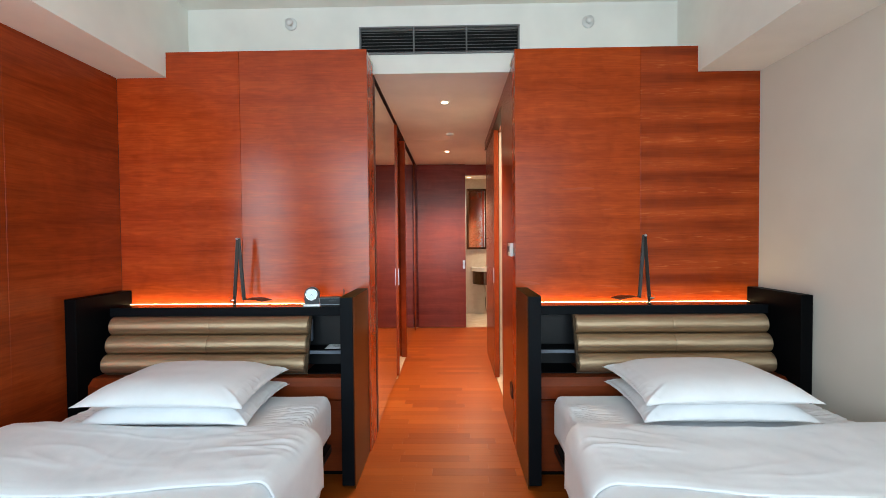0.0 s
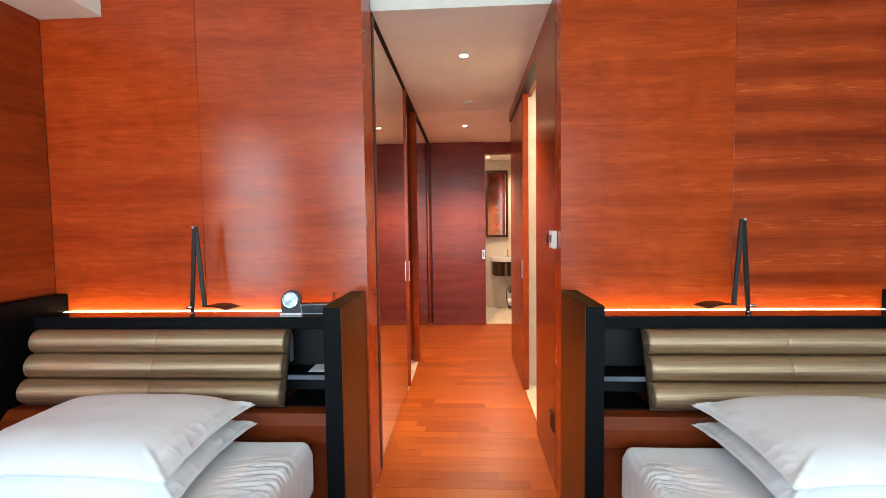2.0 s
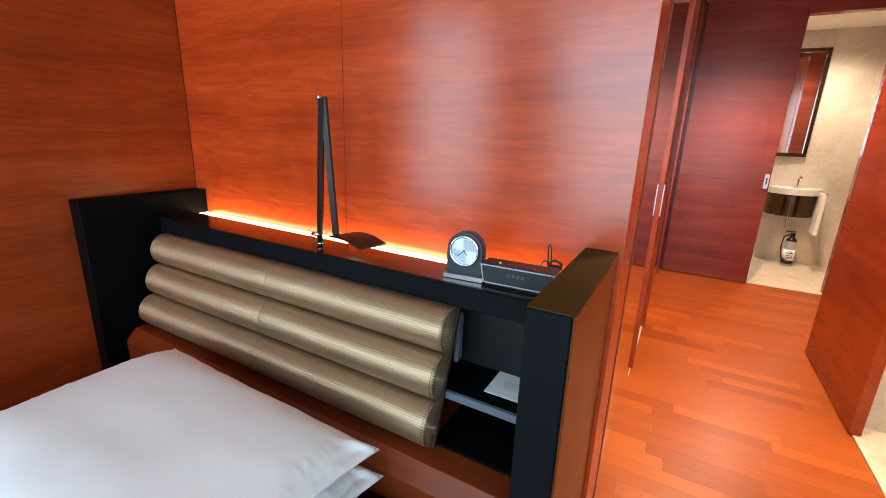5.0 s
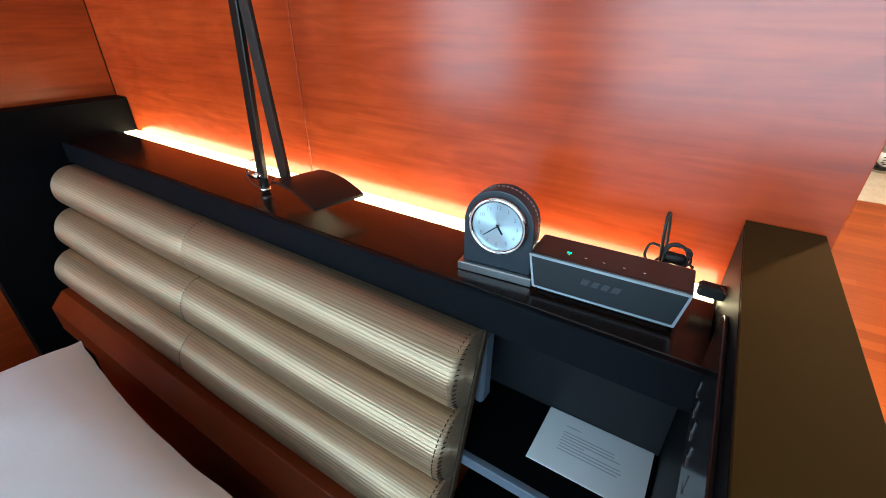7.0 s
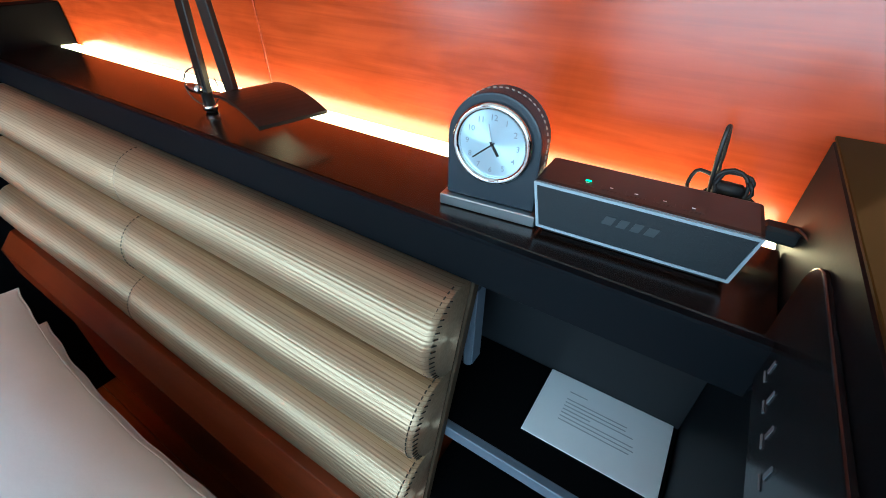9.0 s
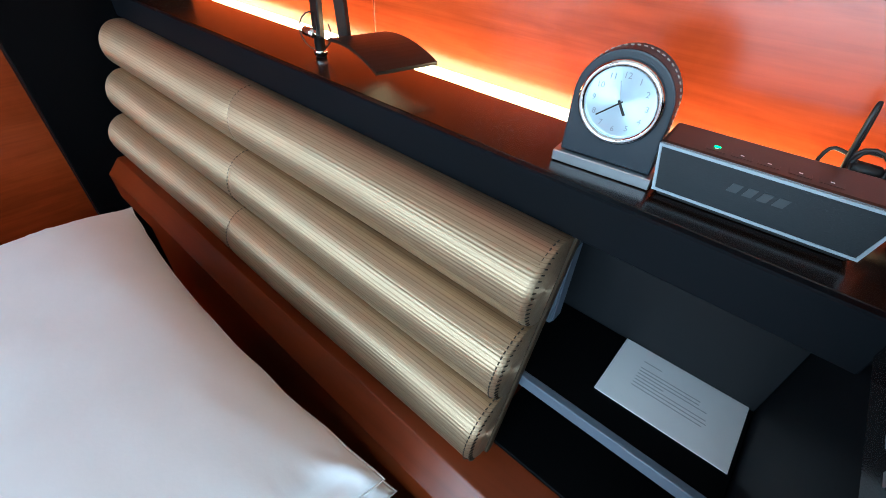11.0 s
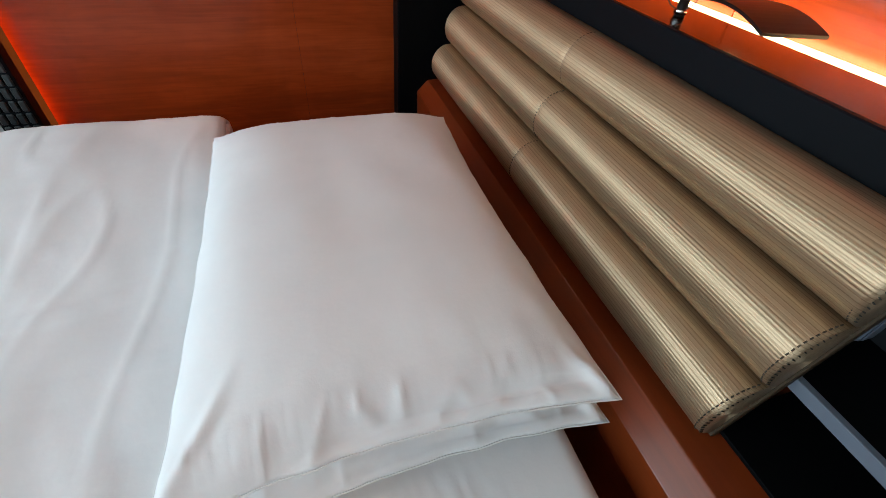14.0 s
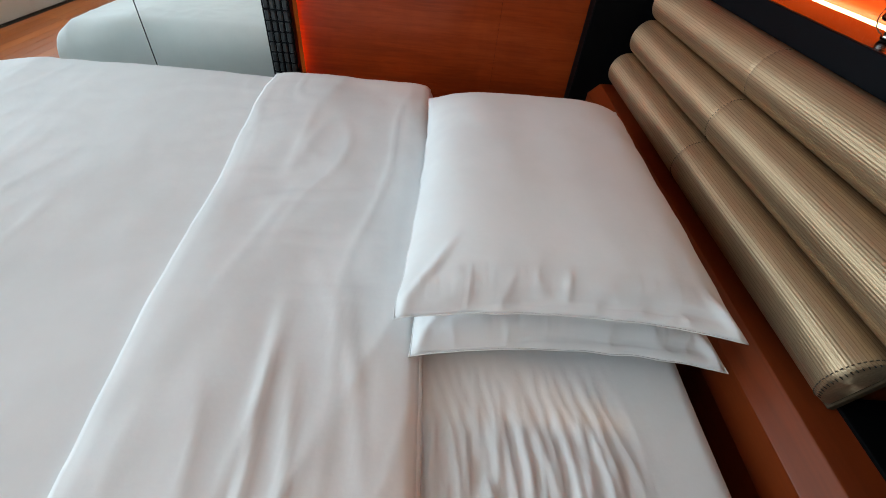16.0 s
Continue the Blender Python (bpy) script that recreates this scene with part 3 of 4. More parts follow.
def roll_cushion(xa, xb, seam, base_y, base_z, height, depth, tilt):
    """One ribbed roll from xa to xb with a pinched seam; base is the foot of its back, tilt leans it back (radians)."""
    bm = bmesh.new()
    n = 150
    stations = [xa, xa + 0.001, xa + 0.003, xa + 0.007, xa + 0.03]
    stations += [xa + 0.03 + (seam - 0.014 - xa - 0.03) * k / 5 for k in range(1, 5)]
    stations += [seam - 0.014, seam - 0.009, seam - 0.005, seam - 0.002, seam, seam + 0.002, seam + 0.005, seam + 0.009, seam + 0.014]
    stations += [seam + 0.014 + (xb - 0.03 - seam - 0.014) * k / 7 for k in range(1, 7)]
    stations += [xb - 0.03, xb - 0.007, xb - 0.003, xb - 0.001, xb]
    rings = []
    for x in stations:
        shrink = 1.0
        for e, w, a in ((xa, 0.007, 0.12), (xb, 0.007, 0.12)):
            d = abs(x - e)
            if d < w:
                shrink = 1 - a * (1 - d / w) ** 2
        d = abs(x - seam)
        if d < 0.014:
            shrink -= 0.045 * (1 - d / 0.014) ** 1.5
        ring = []
        for k in range(n + 1):
            a = math.pi * k / n
            rib = 1 + 0.0025 * math.cos(2 * math.pi * k / 4)
            w = depth * math.sin(a) ** 0.80 * rib * shrink
            h = height * (0.5 - 0.5 * math.cos(a))
            sag = 0.0025 * math.sin(9 * x + base_z * 40)
            y, z = -w + sag * math.sin(a), h
            ring.append(bm.verts.new((x, base_y + y * math.cos(tilt) + z * math.sin(tilt), base_z + z * math.cos(tilt) - y * math.sin(tilt))))
        rings.append(ring)
    for a, b in zip(rings, rings[1:]):
        for k in range(n):
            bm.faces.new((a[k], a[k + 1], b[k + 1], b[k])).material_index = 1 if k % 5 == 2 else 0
    bm.faces.new(rings[0])
    bm.faces.new(rings[-1][::-1])
    bmesh.ops.recalc_face_normals(bm, faces=bm.faces[:])
    return bm


def stitches(x, base_y, base_z, height, depth, tilt, shrink=0.93):
    bms = []
    for k in range(3, 23):
        a, a2 = math.pi * k / 25, math.pi * (k + 0.55) / 25
        pts = []
        for aa in (a, a2):
            w, h = (depth * shrink) * math.sin(aa) ** 0.80 + 0.001, height * (0.5 - 0.5 * math.cos(aa))
            pts.append((x, base_y - w * math.cos(tilt) + h * math.sin(tilt), base_z + h * math.cos(tilt) + w * math.sin(tilt)))
        bms.append(tube(pts, 0.0009, 4))
    return join(*bms)


TOP_BROWN = plain("bronze_brown_top", (0.044, 0.025, 0.0055), 0.55, 0.2, spec=0.04, bumps=0.02)
MARK = material("faint_grey_marks", (0.16, 0.18, 0.20), 0.6)
GLOSS_PLASTIC = material("glossy_black_plastic", (0.012, 0.013, 0.014), 0.18)
BOARD_BROWN = plain("brown_backing", (0.050, 0.032, 0.018), 0.5, 0.15, spec=0.2)
STITCH = material("dark_stitching", (0.06, 0.045, 0.03), 0.8)


def headboard(s, x_in, width):
    """A built-in headboard; s: side of the aisle (-1 west, 1 east); x_in: inner face of its aisle panel."""
    def X(u):
        return x_in + s * u

    def bx(u0, u1, y0, y1, z0, z1, bev=0.0):
        a, b = sorted((X(u0), X(u1)))
        return box(a, b, y0, y1, z0, z1, bev)

    def px(outline, u0, u1, bev=0.0):
        a, b = sorted((X(u0), X(u1)))
        return prism(outline, "x", a, b, bev)

    hb = thing("headboard", (X(width / 2), 3.0, 0), "built-in black headboard with open shelf niche and red wood ledge", "headboard", "headboards of the two beds")
    y_f = 2.982
    side = part("end_panel", bx(-0.070, 0, 2.745, YW - 0.002, 0.02, 1.075, 0.002), [BLACK_EDGE], hb, "tall black end panel towards the aisle")
    part("veneer", bx(-0.0745, -0.0705, 2.75, YW - 0.002, 0.0, 1.0745, 0.0006), PANEL_BROWN, side, "dark brown lacquered facing")
    part("top_strip", bx(-0.0745, 0.0, 2.747, YW - 0.002, 1.0755, 1.0785, 0.0006), TOP_BROWN, side)
    part("end_panel", bx(width, width + 0.064, 2.745, YW - 0.002, 0.0, 1.075, 0.002), BLACK, hb)
    part("ledge", bx(0.0012, width - 0.0005, y_f + 0.012, 3.122, ZS - 0.033, ZS, 0.0015), BLACK_GLOSS, hb, "glossy dark ledge top")
    part("ledge_edge", bx(0.0012, width - 0.0005, y_f, y_f + 0.0115, ZS - 0.053, ZS + 0.001, 0.002), BLACK_EDGE, hb)
    part("light_channel", bx(0.0012, width - 0.0005, 3.1225, YW - 0.0012, ZS - 0.03, ZS - 0.012), BLACK, hb)
    part("light_strip", bx(0.004, width - 0.004, 3.130, 3.163, ZS - 0.0115, ZS - 0.002, 0.001), LED, hb, "glowing warm white light strip")
    part("back", bx(0.0012, width - 0.0005, 3.10, 3.112, 0.60, ZS - 0.034), NICHE, hb)
    shelf = part("shelf", bx(0.0012, 0.31, 2.956, 3.0995, 0.712, 0.728, 0.001), BLACK, hb)
    part("edge", bx(0.0012, 0.31, 2.945, 2.9558, 0.709, 0.7285, 0.001), GREY_METAL, shelf, "grey metal edge strip")
    part("divider", bx(0.3105, 0.325, 3.012, 3.0995, 0.60, ZS - 0.036), BLACK, hb)
    part("base", px([(3.10, 0.05), (2.845, 0.05), (2.845, 0.462), (2.862, 0.466), (2.862, 0.478), (2.812, 0.482), (2.810, 0.560), (2.846, 0.597), (3.10, 0.602)], 0.0012, width - 0.0005, 0.002), WOOD_LEDGE, hb, "red wood ledge and apron below the cushion")
    part("niche_floor", bx(0.0012, 0.258, 2.912, 3.099, 0.596, 0.6045, 0.001), BLACK, hb)
    part("plinth", bx(0.004, width - 0.004, 2.90, 3.10, 0, 0.0495), BLACK, hb)
    rim = [(2.79, 0.955), (3.016, 0.955)] + [(3.016 - 0.030 * (1 - math.cos(q)), 1.020 + 0.030 * math.sin(q)) for q in [math.pi / 16 * i for i in range(9)]] + [(2.79, 1.050)]
    plate = part("control_plate", px(rim, 0.0003, 0.0045, 0.0012), GLOSS_PLASTIC, hb, "glossy black control plate with pale marks")
    for k in range(5):
        y = 2.852 + 0.027 * k
        part("mark", bx(0.0047, 0.0053, y, y + 0.010, 0.976, 0.978), MARK, plate)
        part("mark", bx(0.0047, 0.0053, y + 0.003, y + 0.006, 0.982, 0.992), MARK, plate)

    # the rolled back cushion on its board
    a, b = sorted((X(0.240), X(width - 0.044)))
    seam = a + 0.507 * (b - a)
    tilt = radians(17.2)
    back = thing("back_cushion", (seam, 2.92, 0.60), "bronze ribbed satin back cushion of three padded rolls", "cushion", "back cushions of the two headboards")
    part("board", turn(box(a - 0.003, b + 0.003, 0.0, 0.012, 0.0, 0.350, 0.001), pose(0, 2.890, 0.604, -17.2)), BOARD_BROWN, back, "thin dark backing board")
    hgt = 0.1115
    for k in range(3):
        by, bz = 2.889 + k * hgt * math.sin(tilt), 0.613 + k * hgt * math.cos(tilt)
        r = part("roll", roll_cushion(a, b, seam, by, bz, hgt, 0.062, tilt), [GOLD, GOLD_GROOVE_SHADE], back, smooth=True)
        part("stitching", stitches(seam, by, bz, hgt, 0.062, tilt, 0.962), STITCH, r)
        e = b - 0.006 if s < 0 else a + 0.006
        part("stitching", stitches(e, by, bz, hgt, 0.062, tilt, 0.99), STITCH, r)
        whip = []
        for q in range(5, 21):
            a0 = math.pi * q / 25
            pts = []
            for k0, f0 in ((0, 0.95), (1, 0.80)):
                w, h = 0.062 * f0 * math.sin(a0 - 0.05 * k0) ** 0.80, hgt * (0.5 - 0.5 * math.cos(a0 - 0.05 * k0))
                pts.append(((b + 0.0004 if s < 0 else a - 0.0004), by - w * math.cos(tilt) + h * math.sin(tilt), bz + h * math.cos(tilt) + w * math.sin(tilt)))
            whip.append(tube(pts, 0.0008, 4))
        part("whip_stitching", join(*whip), STITCH, r)

    # reading lamp
    lx = X(0.747 if s < 0 else 0.730)
    la = thing("reading_lamp", (lx, 3.053, ZS), "slim black folding reading lamp with a curved plate head", "lamp", "reading lamps on the two ledges")
    ly, top, el = 3.053, -s * 0.028, -s * 0.058
    part("post", lathe([(0.0085, 0), (0.0085, 0.03), (0.0095, 0.031), (0.0095, 0.035), (0.0065, 0.036), (0.0065, 0.065)], (lx, ly, ZS), 16), BLACK_METAL, la, smooth=True)
    part("collar", lathe([(0.0105, 0.004), (0.0105, 0.010), (0.009, 0.011)], (lx, ly, ZS), 20), CHROME, la, smooth=True)
    part("knob", lathe([(0.006, -0.012), (0.007, -0.010), (0.007, 0.014), (0.005, 0.016)], (lx + s * 0.010, ly - 0.010, ZS + 0.036), 14, "x"), CHROME, la, smooth=True)
    for x0, x1, y0, y1, z0 in ((lx, lx + top, ly, ly, ZS + 0.03), (lx + el, lx + top - s * 0.004, ly + 0.007, ly + 0.003, ZS + 0.036)):
        d = Vector((x1 - x0, y1 - y0, 1.411 - z0))
        m = Matrix.Translation((x0, y0, z0)) @ d.to_track_quat("Z", "Y").to_matrix().to_4x4()
        part("arm", turn(box(-0.005, 0.005, -0.010, 0.010, 0, d.length, 0.0015), m), BLACK_METAL, la)
    part("hinge", lathe([(0.006, -0.016), (0.0065, -0.015), (0.0065, 0.012), (0.005, 0.014)], (lx + top, ly, 1.408), 14, "y"), STEEL, la, smooth=True)
    plate = []
    n = 12
    for i in range(n + 1):
        u = i / n
        plate.append((-0.072 + 0.144 * u, 0.044 - 0.009 * (2 * u - 0.8) ** 2))
    outline = plate + [(x, z + 0.0045) for x, z in reversed(plate)]
    part("head", turn(prism(outline, "y", -0.047, 0.047, 0.0), Matrix.Translation((lx - s * 0.141, ly + 0.004, ZS)) @ (Matrix.Rotation(radians(-13), 4, "Z") if s < 0 else Matrix.Rotation(radians(193), 4, "Z"))), BLACK_METAL, la, "thin curved black plate")
    loop = [(lx + s * (0.008 + 0.024 * math.sin(q)), ly - 0.012 * math.sin(q), ZS + 0.036 + 0.028 * math.cos(q)) for q in [0.15 + 0.36 * i for i in range(15)]]
    part("wire", tube(loop, 0.0011, 6), BLACK_PLASTIC, la)


headboard(-1, -0.146, 1.489)
headboard(1, 0.965, 1.405)


def smoothstep(a, b, x):
    t = max(0.0, min(1.0, (x - a) / (b - a)))
    return t * t * (3 - 2 * t)


def wrinkle(x, y, seed=0.0):
    """Soft folds and finer creases of cloth, in metres."""
    v = noise.noise(Vector((x * 2.1 + seed, y * 2.4, seed))) * 0.0065
    w = 1 - abs(noise.noise(Vector((x * 2.3 + seed, y * 9.0 + 1.2 * x, 3 + seed))))
    v += 0.0024 * w ** 14 * smoothstep(-0.3, 0.3, noise.noise(Vector((x * 1.5, y * 2.0, seed + 6))))
    q = 1 - abs(noise.noise(Vector((x * 7.0 + 2 * y + seed, y * 3.0, 11 + seed))))
    v += 0.0024 * q ** 16 * smoothstep(-0.2, 0.25, noise.noise(Vector((x * 1.7, y * 1.7, seed + 5))))
    v += 0.0014 * noise.noise(Vector((x * 14, y * 16, seed + 7)))
    return v


def sheet(fn, nu, nv, thick=0.0):
    bm = bmesh.new()
    rows = [[bm.verts.new(fn(i / nu, j / nv)) for i in range(nu + 1)] for j in range(nv + 1)]
    for a, b in zip(rows, rows[1:]):
        for i in range(nu):
            bm.faces.new((a[i], a[i + 1], b[i + 1], b[i]))
    bmesh.ops.recalc_face_normals(bm, faces=bm.faces[:])
    return thicken(bm, thick) if thick else bm


def mattress(xa, xb, ya, yb, z0, z1):
    """A mattress in a fitted sheet, with gathers near its corners."""
    bm = bmesh.new()
    nx, ny = 90, 400

    def top(u, v):
        x, y = xa + (xb - xa) * u, ya + (yb - ya) * v
        r = 0.035
        dx, dy = min(x - xa, xb - x), min(y - ya, yb - y)
        z = z1
        for d in (dx, dy):
            if d < r:
                z -= r - math.sqrt(max(0, r * r - (r - d) ** 2))
        g = smoothstep(0.30, 0.06, min(abs(x - xa), abs(xb - x))) * smoothstep(0.10, 0.2, yb - y) * smoothstep(0.75, 0.4, yb - y)
        z += 0.004 * noise.noise(Vector((x * 4, y * 5, 2))) + g * (0.010 * (1 - abs(noise.noise(Vector((x * 7 + 0.8 * math.sin(9 * y), y * 44 + 2.2 * math.sin(6 * x), 5))))) ** 5 + 0.005 * (1 - abs(noise.noise(Vector((x * 16, y * 60 + 9 * x, 8))))) ** 4)
        return (x, y, z)
    rows = [[bm.verts.new(top(i / nx, j / ny)) for i in range(nx + 1)] for j in range(ny + 1)]
    for a, b in zip(rows, rows[1:]):
        for i in range(nx):
            bm.faces.new((a[i], a[i + 1], b[i + 1], b[i]))
    rim = [rows[0][i] for i in range(nx + 1)] + [rows[j][nx] for j in range(1, ny + 1)] + [rows[ny][i] for i in range(nx - 1, -1, -1)] + [rows[j][0] for j in range(ny - 1, 0, -1)]
    last = rim
    cx, cy = (xa + xb) / 2, (ya + yb) / 2
    for k in range(1, 9):
        z = z1 - 0.035 - (z1 - 0.035 - z0) * k / 8
        ring = []
        for v in rim:
            w = 0.005 * noise.noise(Vector((v.co.x * 22, v.co.y * 22, z * 5))) * (1 if 1 < k < 8 else 0.2)
            d = Vector((v.co.x - cx, v.co.y - cy, 0)).normalized()
            ring.append(bm.verts.new((v.co.x + d.x * w, v.co.y + d.y * w, z)))
        for i in range(len(rim)):
            bm.faces.new((last[i], last[(i + 1) % len(rim)], ring[(i + 1) % len(rim)], ring[i]))
        last = ring
    bm.faces.new(last)
    bmesh.ops.recalc_face_normals(bm, faces=bm.faces[:])
    return bm


def pillow(lx, ly, thick, seed, hem):
    """A filled pillow lying flat at the origin, with pointed corners, a seam line and creases running in from the edges; hem: the end (1 or -1) where the case hangs empty."""
    n = 130
    bm = bmesh.new()
    tops, bots = [], []
    for j in range(n + 1):
        for i in range(n + 1):
            u, v = 2 * i / n - 1, 2 * j / n - 1
            sx = 1 - 0.05 * (1 - v * v) * abs(u) ** 3
            sy = 1 - (0.105 if v > 0 else 0.05) * (1 - u * u) * abs(v) ** 3
            wob = 0.003 * noise.noise(Vector((u * 6, v * 6, seed)))
            x, y = u * lx * sx + wob, v * ly * sy + wob
            f = u / (0.945 - 0.03 * v) if u * hem > 0 else u
            body = max(0.0, (1 - min(1.0, abs(f)) ** 4) * (1 - v ** 4))
            flap = smoothstep(0.80, 0.92, u * hem) * smoothstep(1.0, 0.97, abs(u)) * smoothstep(1.0, 0.95, abs(v))
            h = thick * body ** 0.72
            h += flap * (0.010 + 0.003 * noise.noise(Vector((u * 3, v * 4, seed + 1))) + 0.005 * (1 - abs(noise.noise(Vector((u * 4 + 2 * v, v * 5, seed + 4))))) ** 8)
            # a pressed fold running in from each corner of the empty end
            for end, reach in ((-1, 0.52), (1, 0.30)):
                du, dv = 1 - u * hem, 1 - v * end
                run = (du + 1.3 * dv) / 1.64
                off = (du - 0.77 * dv) / 1.26 - 0.10 * run
                h += 0.013 * math.exp(-(off / 0.034) ** 2) * smoothstep(reach, reach * 0.4, run) * smoothstep(0.02, 0.10, run)
            edge = 1 - min(1 - abs(u), 1 - abs(v))
            dirn = u * 9 if abs(v) > abs(u) else v * 9
            cre = (1 - abs(noise.noise(Vector((dirn * 1.9, seed, edge * 3.0))))) ** 4
            h += 0.007 * (1.0 if abs(u) > abs(v) else 0.2) * cre * smoothstep(0.80, 0.93, edge) * smoothstep(1.0, 0.97, edge) * smoothstep(-0.35, 0.2, noise.noise(Vector((u * 2.2, v * 2.2, seed + 8)))) * (body ** 0.4) + 0.004 * noise.noise(Vector((u * 3, v * 3, seed + 2)))*body
            lift = -0.012 * (abs(u) * abs(v)) ** 3
            tops.append(bm.verts.new((x, y, h * 0.62 + lift)))
            rim = i in (0, n) or j in (0, n)
            bots.append(tops[-1] if rim else bm.verts.new((x, y, -h * 0.38 + lift)))
    w = n + 1
    for j in range(n):
        for i in range(n):
            q = (j * w + i, j * w + i + 1, (j + 1) * w + i + 1, (j + 1) * w + i)
            bm.faces.new([tops[k] for k in q])
            bm.faces.new([bots[k] for k in reversed(q)])
    bmesh.ops.recalc_face_normals(bm, faces=bm.faces[:])
    return bm


def bed(s, xa, xb, pillow_at, seed):
    """A bed with its base; xa is the side towards the aisle, xb the side at the wall."""
    lo, hi = min(xa, xb), max(xa, xb)
    y0, y1 = 0.72, 2.745
    b = thing("bed", ((lo + hi) / 2, 1.75, 0), "low bed with white sheeted mattress on a black base", "bed", "the two beds")
    part("mattress", mattress(lo, hi, y0, y1, 0.315, 0.535), LINEN, b, "mattress in a white fitted sheet", smooth=True)
    part("base", box(lo + 0.02, hi - 0.02, y0 + 0.02, y1 - 0.01, 0.20, 0.314, 0.004), BLACK, b)
    part("rail", box(*sorted((xa - s * 0.005, xa + s * 0.03)), y0 + 0.02, y1 - 0.01, 0.215, 0.262, 0.004), BLACK_METAL, b)
    for x in (lo + 0.10, hi - 0.16):
        for y in (y0 + 0.12, y1 - 0.18):
            part("leg", box(x, x + 0.06, y, y + 0.06, 0, 0.1995, 0.004), BLACK, b)

    # duvet, turned down below the pillows
    L = [(y0 - 0.05, 0.30), (y0 - 0.045, 0.51), (y0 + 0.02, 0.558), (1.0, 0.560), (1.5, 0.560), (1.9, 0.557), (2.20, 0.552), (2.24, 0.556), (2.257, 0.567), (2.242, 0.580), (2.20, 0.584), (2.0, 0.578), (1.85, 0.573), (1.808, 0.569), (1.785, 0.563)]
    lens = [0.0]
    for p, q in zip(L, L[1:]):
        lens.append(lens[-1] + math.dist(p, q))

    def along(v):
        d = v * lens[-1]
        for k in range(len(L) - 1):
            if d <= lens[k + 1] or k == len(L) - 2:
                f = (d - lens[k]) / (lens[k + 1] - lens[k])
                return L[k][0] + f * (L[k + 1][0] - L[k][0]), L[k][1] + f * (L[k + 1][1] - L[k][1]), d > lens[8]

    def fn(u, v):
        y, z, flap = along(v)
        span = hi - lo
        out = 0.030 + (0.014 if flap else 0.0)
        r = 0.095
        skirt = 0.34
        d = u * (span + 2 * skirt) - skirt         # 0 at the wall side, span at the aisle side
        e = max(-d - 0.02, d - span) + 0.05 - out         # how far past the mattress's shoulder
        sign = 1 if d > span / 2 else -1
        x, drop = d, 0.0
        if e > 0:
            edge = (span - 0.05 + out) if sign > 0 else (0.03 - out)
            arc = r * math.pi / 2
            if e < arc:
                x, drop = edge + sign * r * math.sin(e / r), r * (1 - math.cos(e / r))
            else:
                x, drop = edge + sign * r, r + e - arc
        hang = smoothstep(0.0, 0.12, e)
        dd = min(max(d, 0), span)
        w = wrinkle(dd, y, seed) * (1.5 if flap else 1.0) + (0.005 * noise.noise(Vector((dd * 4, y * 9, seed + 9))) if flap else 0)
        if flap:
            f = smoothstep(2.22, 1.83, y)
            skew = (0.05 + 0.06 * f) * (d / span - 0.5) - 0.022 * f * math.sin(math.pi * max(0.0, min(1.0, d / span)))
            w += 0.002
            # the long crease where the fold was pressed, fading towards the wall
            yc = 2.03 - 0.05 * (span - d) + 0.02 * noise.noise(Vector((d * 7, seed, 4)))
            w += 0.0055 * math.exp(-((y - yc) / 0.010) ** 2) * smoothstep(span - 0.36, span - 0.2, d)
            yc = 2.11 - 0.45 * (span - 0.3 - d)
            w += 0.0014 * math.exp(-((y - yc) / 0.012) ** 2) * smoothstep(0.22, 0.08, abs(d - span + 0.30))
            yc = 1.93 + 0.25 * (span - 0.5 - d)
            w += 0.0014 * math.exp(-((y - yc) / 0.011) ** 2) * smoothstep(0.25, 0.05, abs(d - span + 0.50))
            # the crease forks towards the aisle
            yc = 2.055 + 0.16 * (d - span + 0.20)
            w += 0.0040 * math.exp(-((y - yc) / 0.009) ** 2) * smoothstep(span - 0.24, span - 0.12, d)
            yc = 2.16 - 0.20 * (span - 0.16 - d)
            w += 0.0026 * math.exp(-((y - yc) / 0.012) ** 2) * smoothstep(0.26, 0.08, abs(d - span + 0.20))
        else:
            skew = 0.05 * smoothstep(1.5, 2.2, y) * (d / span - 0.5)
        x += sign * hang * (0.016 * math.sin(y * 9 + seed + 2 * noise.noise(Vector((y * 2, seed, 0)))) - 0.008)
        puff = 0.040 * smoothstep(0.55, 0.05, d) * smoothstep(y0, y0 + 0.3, y) * (1 - 0.35 * smoothstep(1.9, 2.2, y))
        z2 = z + puff - drop * min(1.0, (z - 0.2) / 0.34) + w * (1 - hang)
        return (xb - s * x, y + skew + 0.004 * noise.noise(Vector((d * 5, y * 6, seed))), z2)
    dv = thing("duvet", ((lo + hi) / 2, 1.5, 0.54), "white cotton duvet turned down below the pillows", "duvet", "duvets on the two beds")
    vc = lens[8] / lens[-1]
    part("cover", sheet(lambda u, v: fn(u, v * vc), 120, 170, 0.012), LINEN, dv, smooth=True)
    part("turned_fold", sheet(lambda u, v: fn(u, vc + 0.0001 + (1 - vc - 0.0001) * v), 120, 60, 0.007), LINEN, dv, "turned-down fold of the duvet", smooth=True)
    for k, (dx, dy, z, th, rz) in enumerate(((0.004, 0.014, 0.594, 0.120, -0.8 * s), (0.0, 0.0, 0.682, 0.125, 0.6 * s))):
        p = tagged(mesh_ob("pillow", pillow(0.387 if k else 0.383, 0.264 if k else 0.262, th, seed * 3 + k * 5 + 1, -s), LINEN, True), ("plump white pillow lying on another pillow" if k else "white pillow lying flat under another pillow"), "pillow", "pillows on the two beds")
        hx, hy = (0.387, 0.264) if k else (0.383, 0.262)
        rim = []
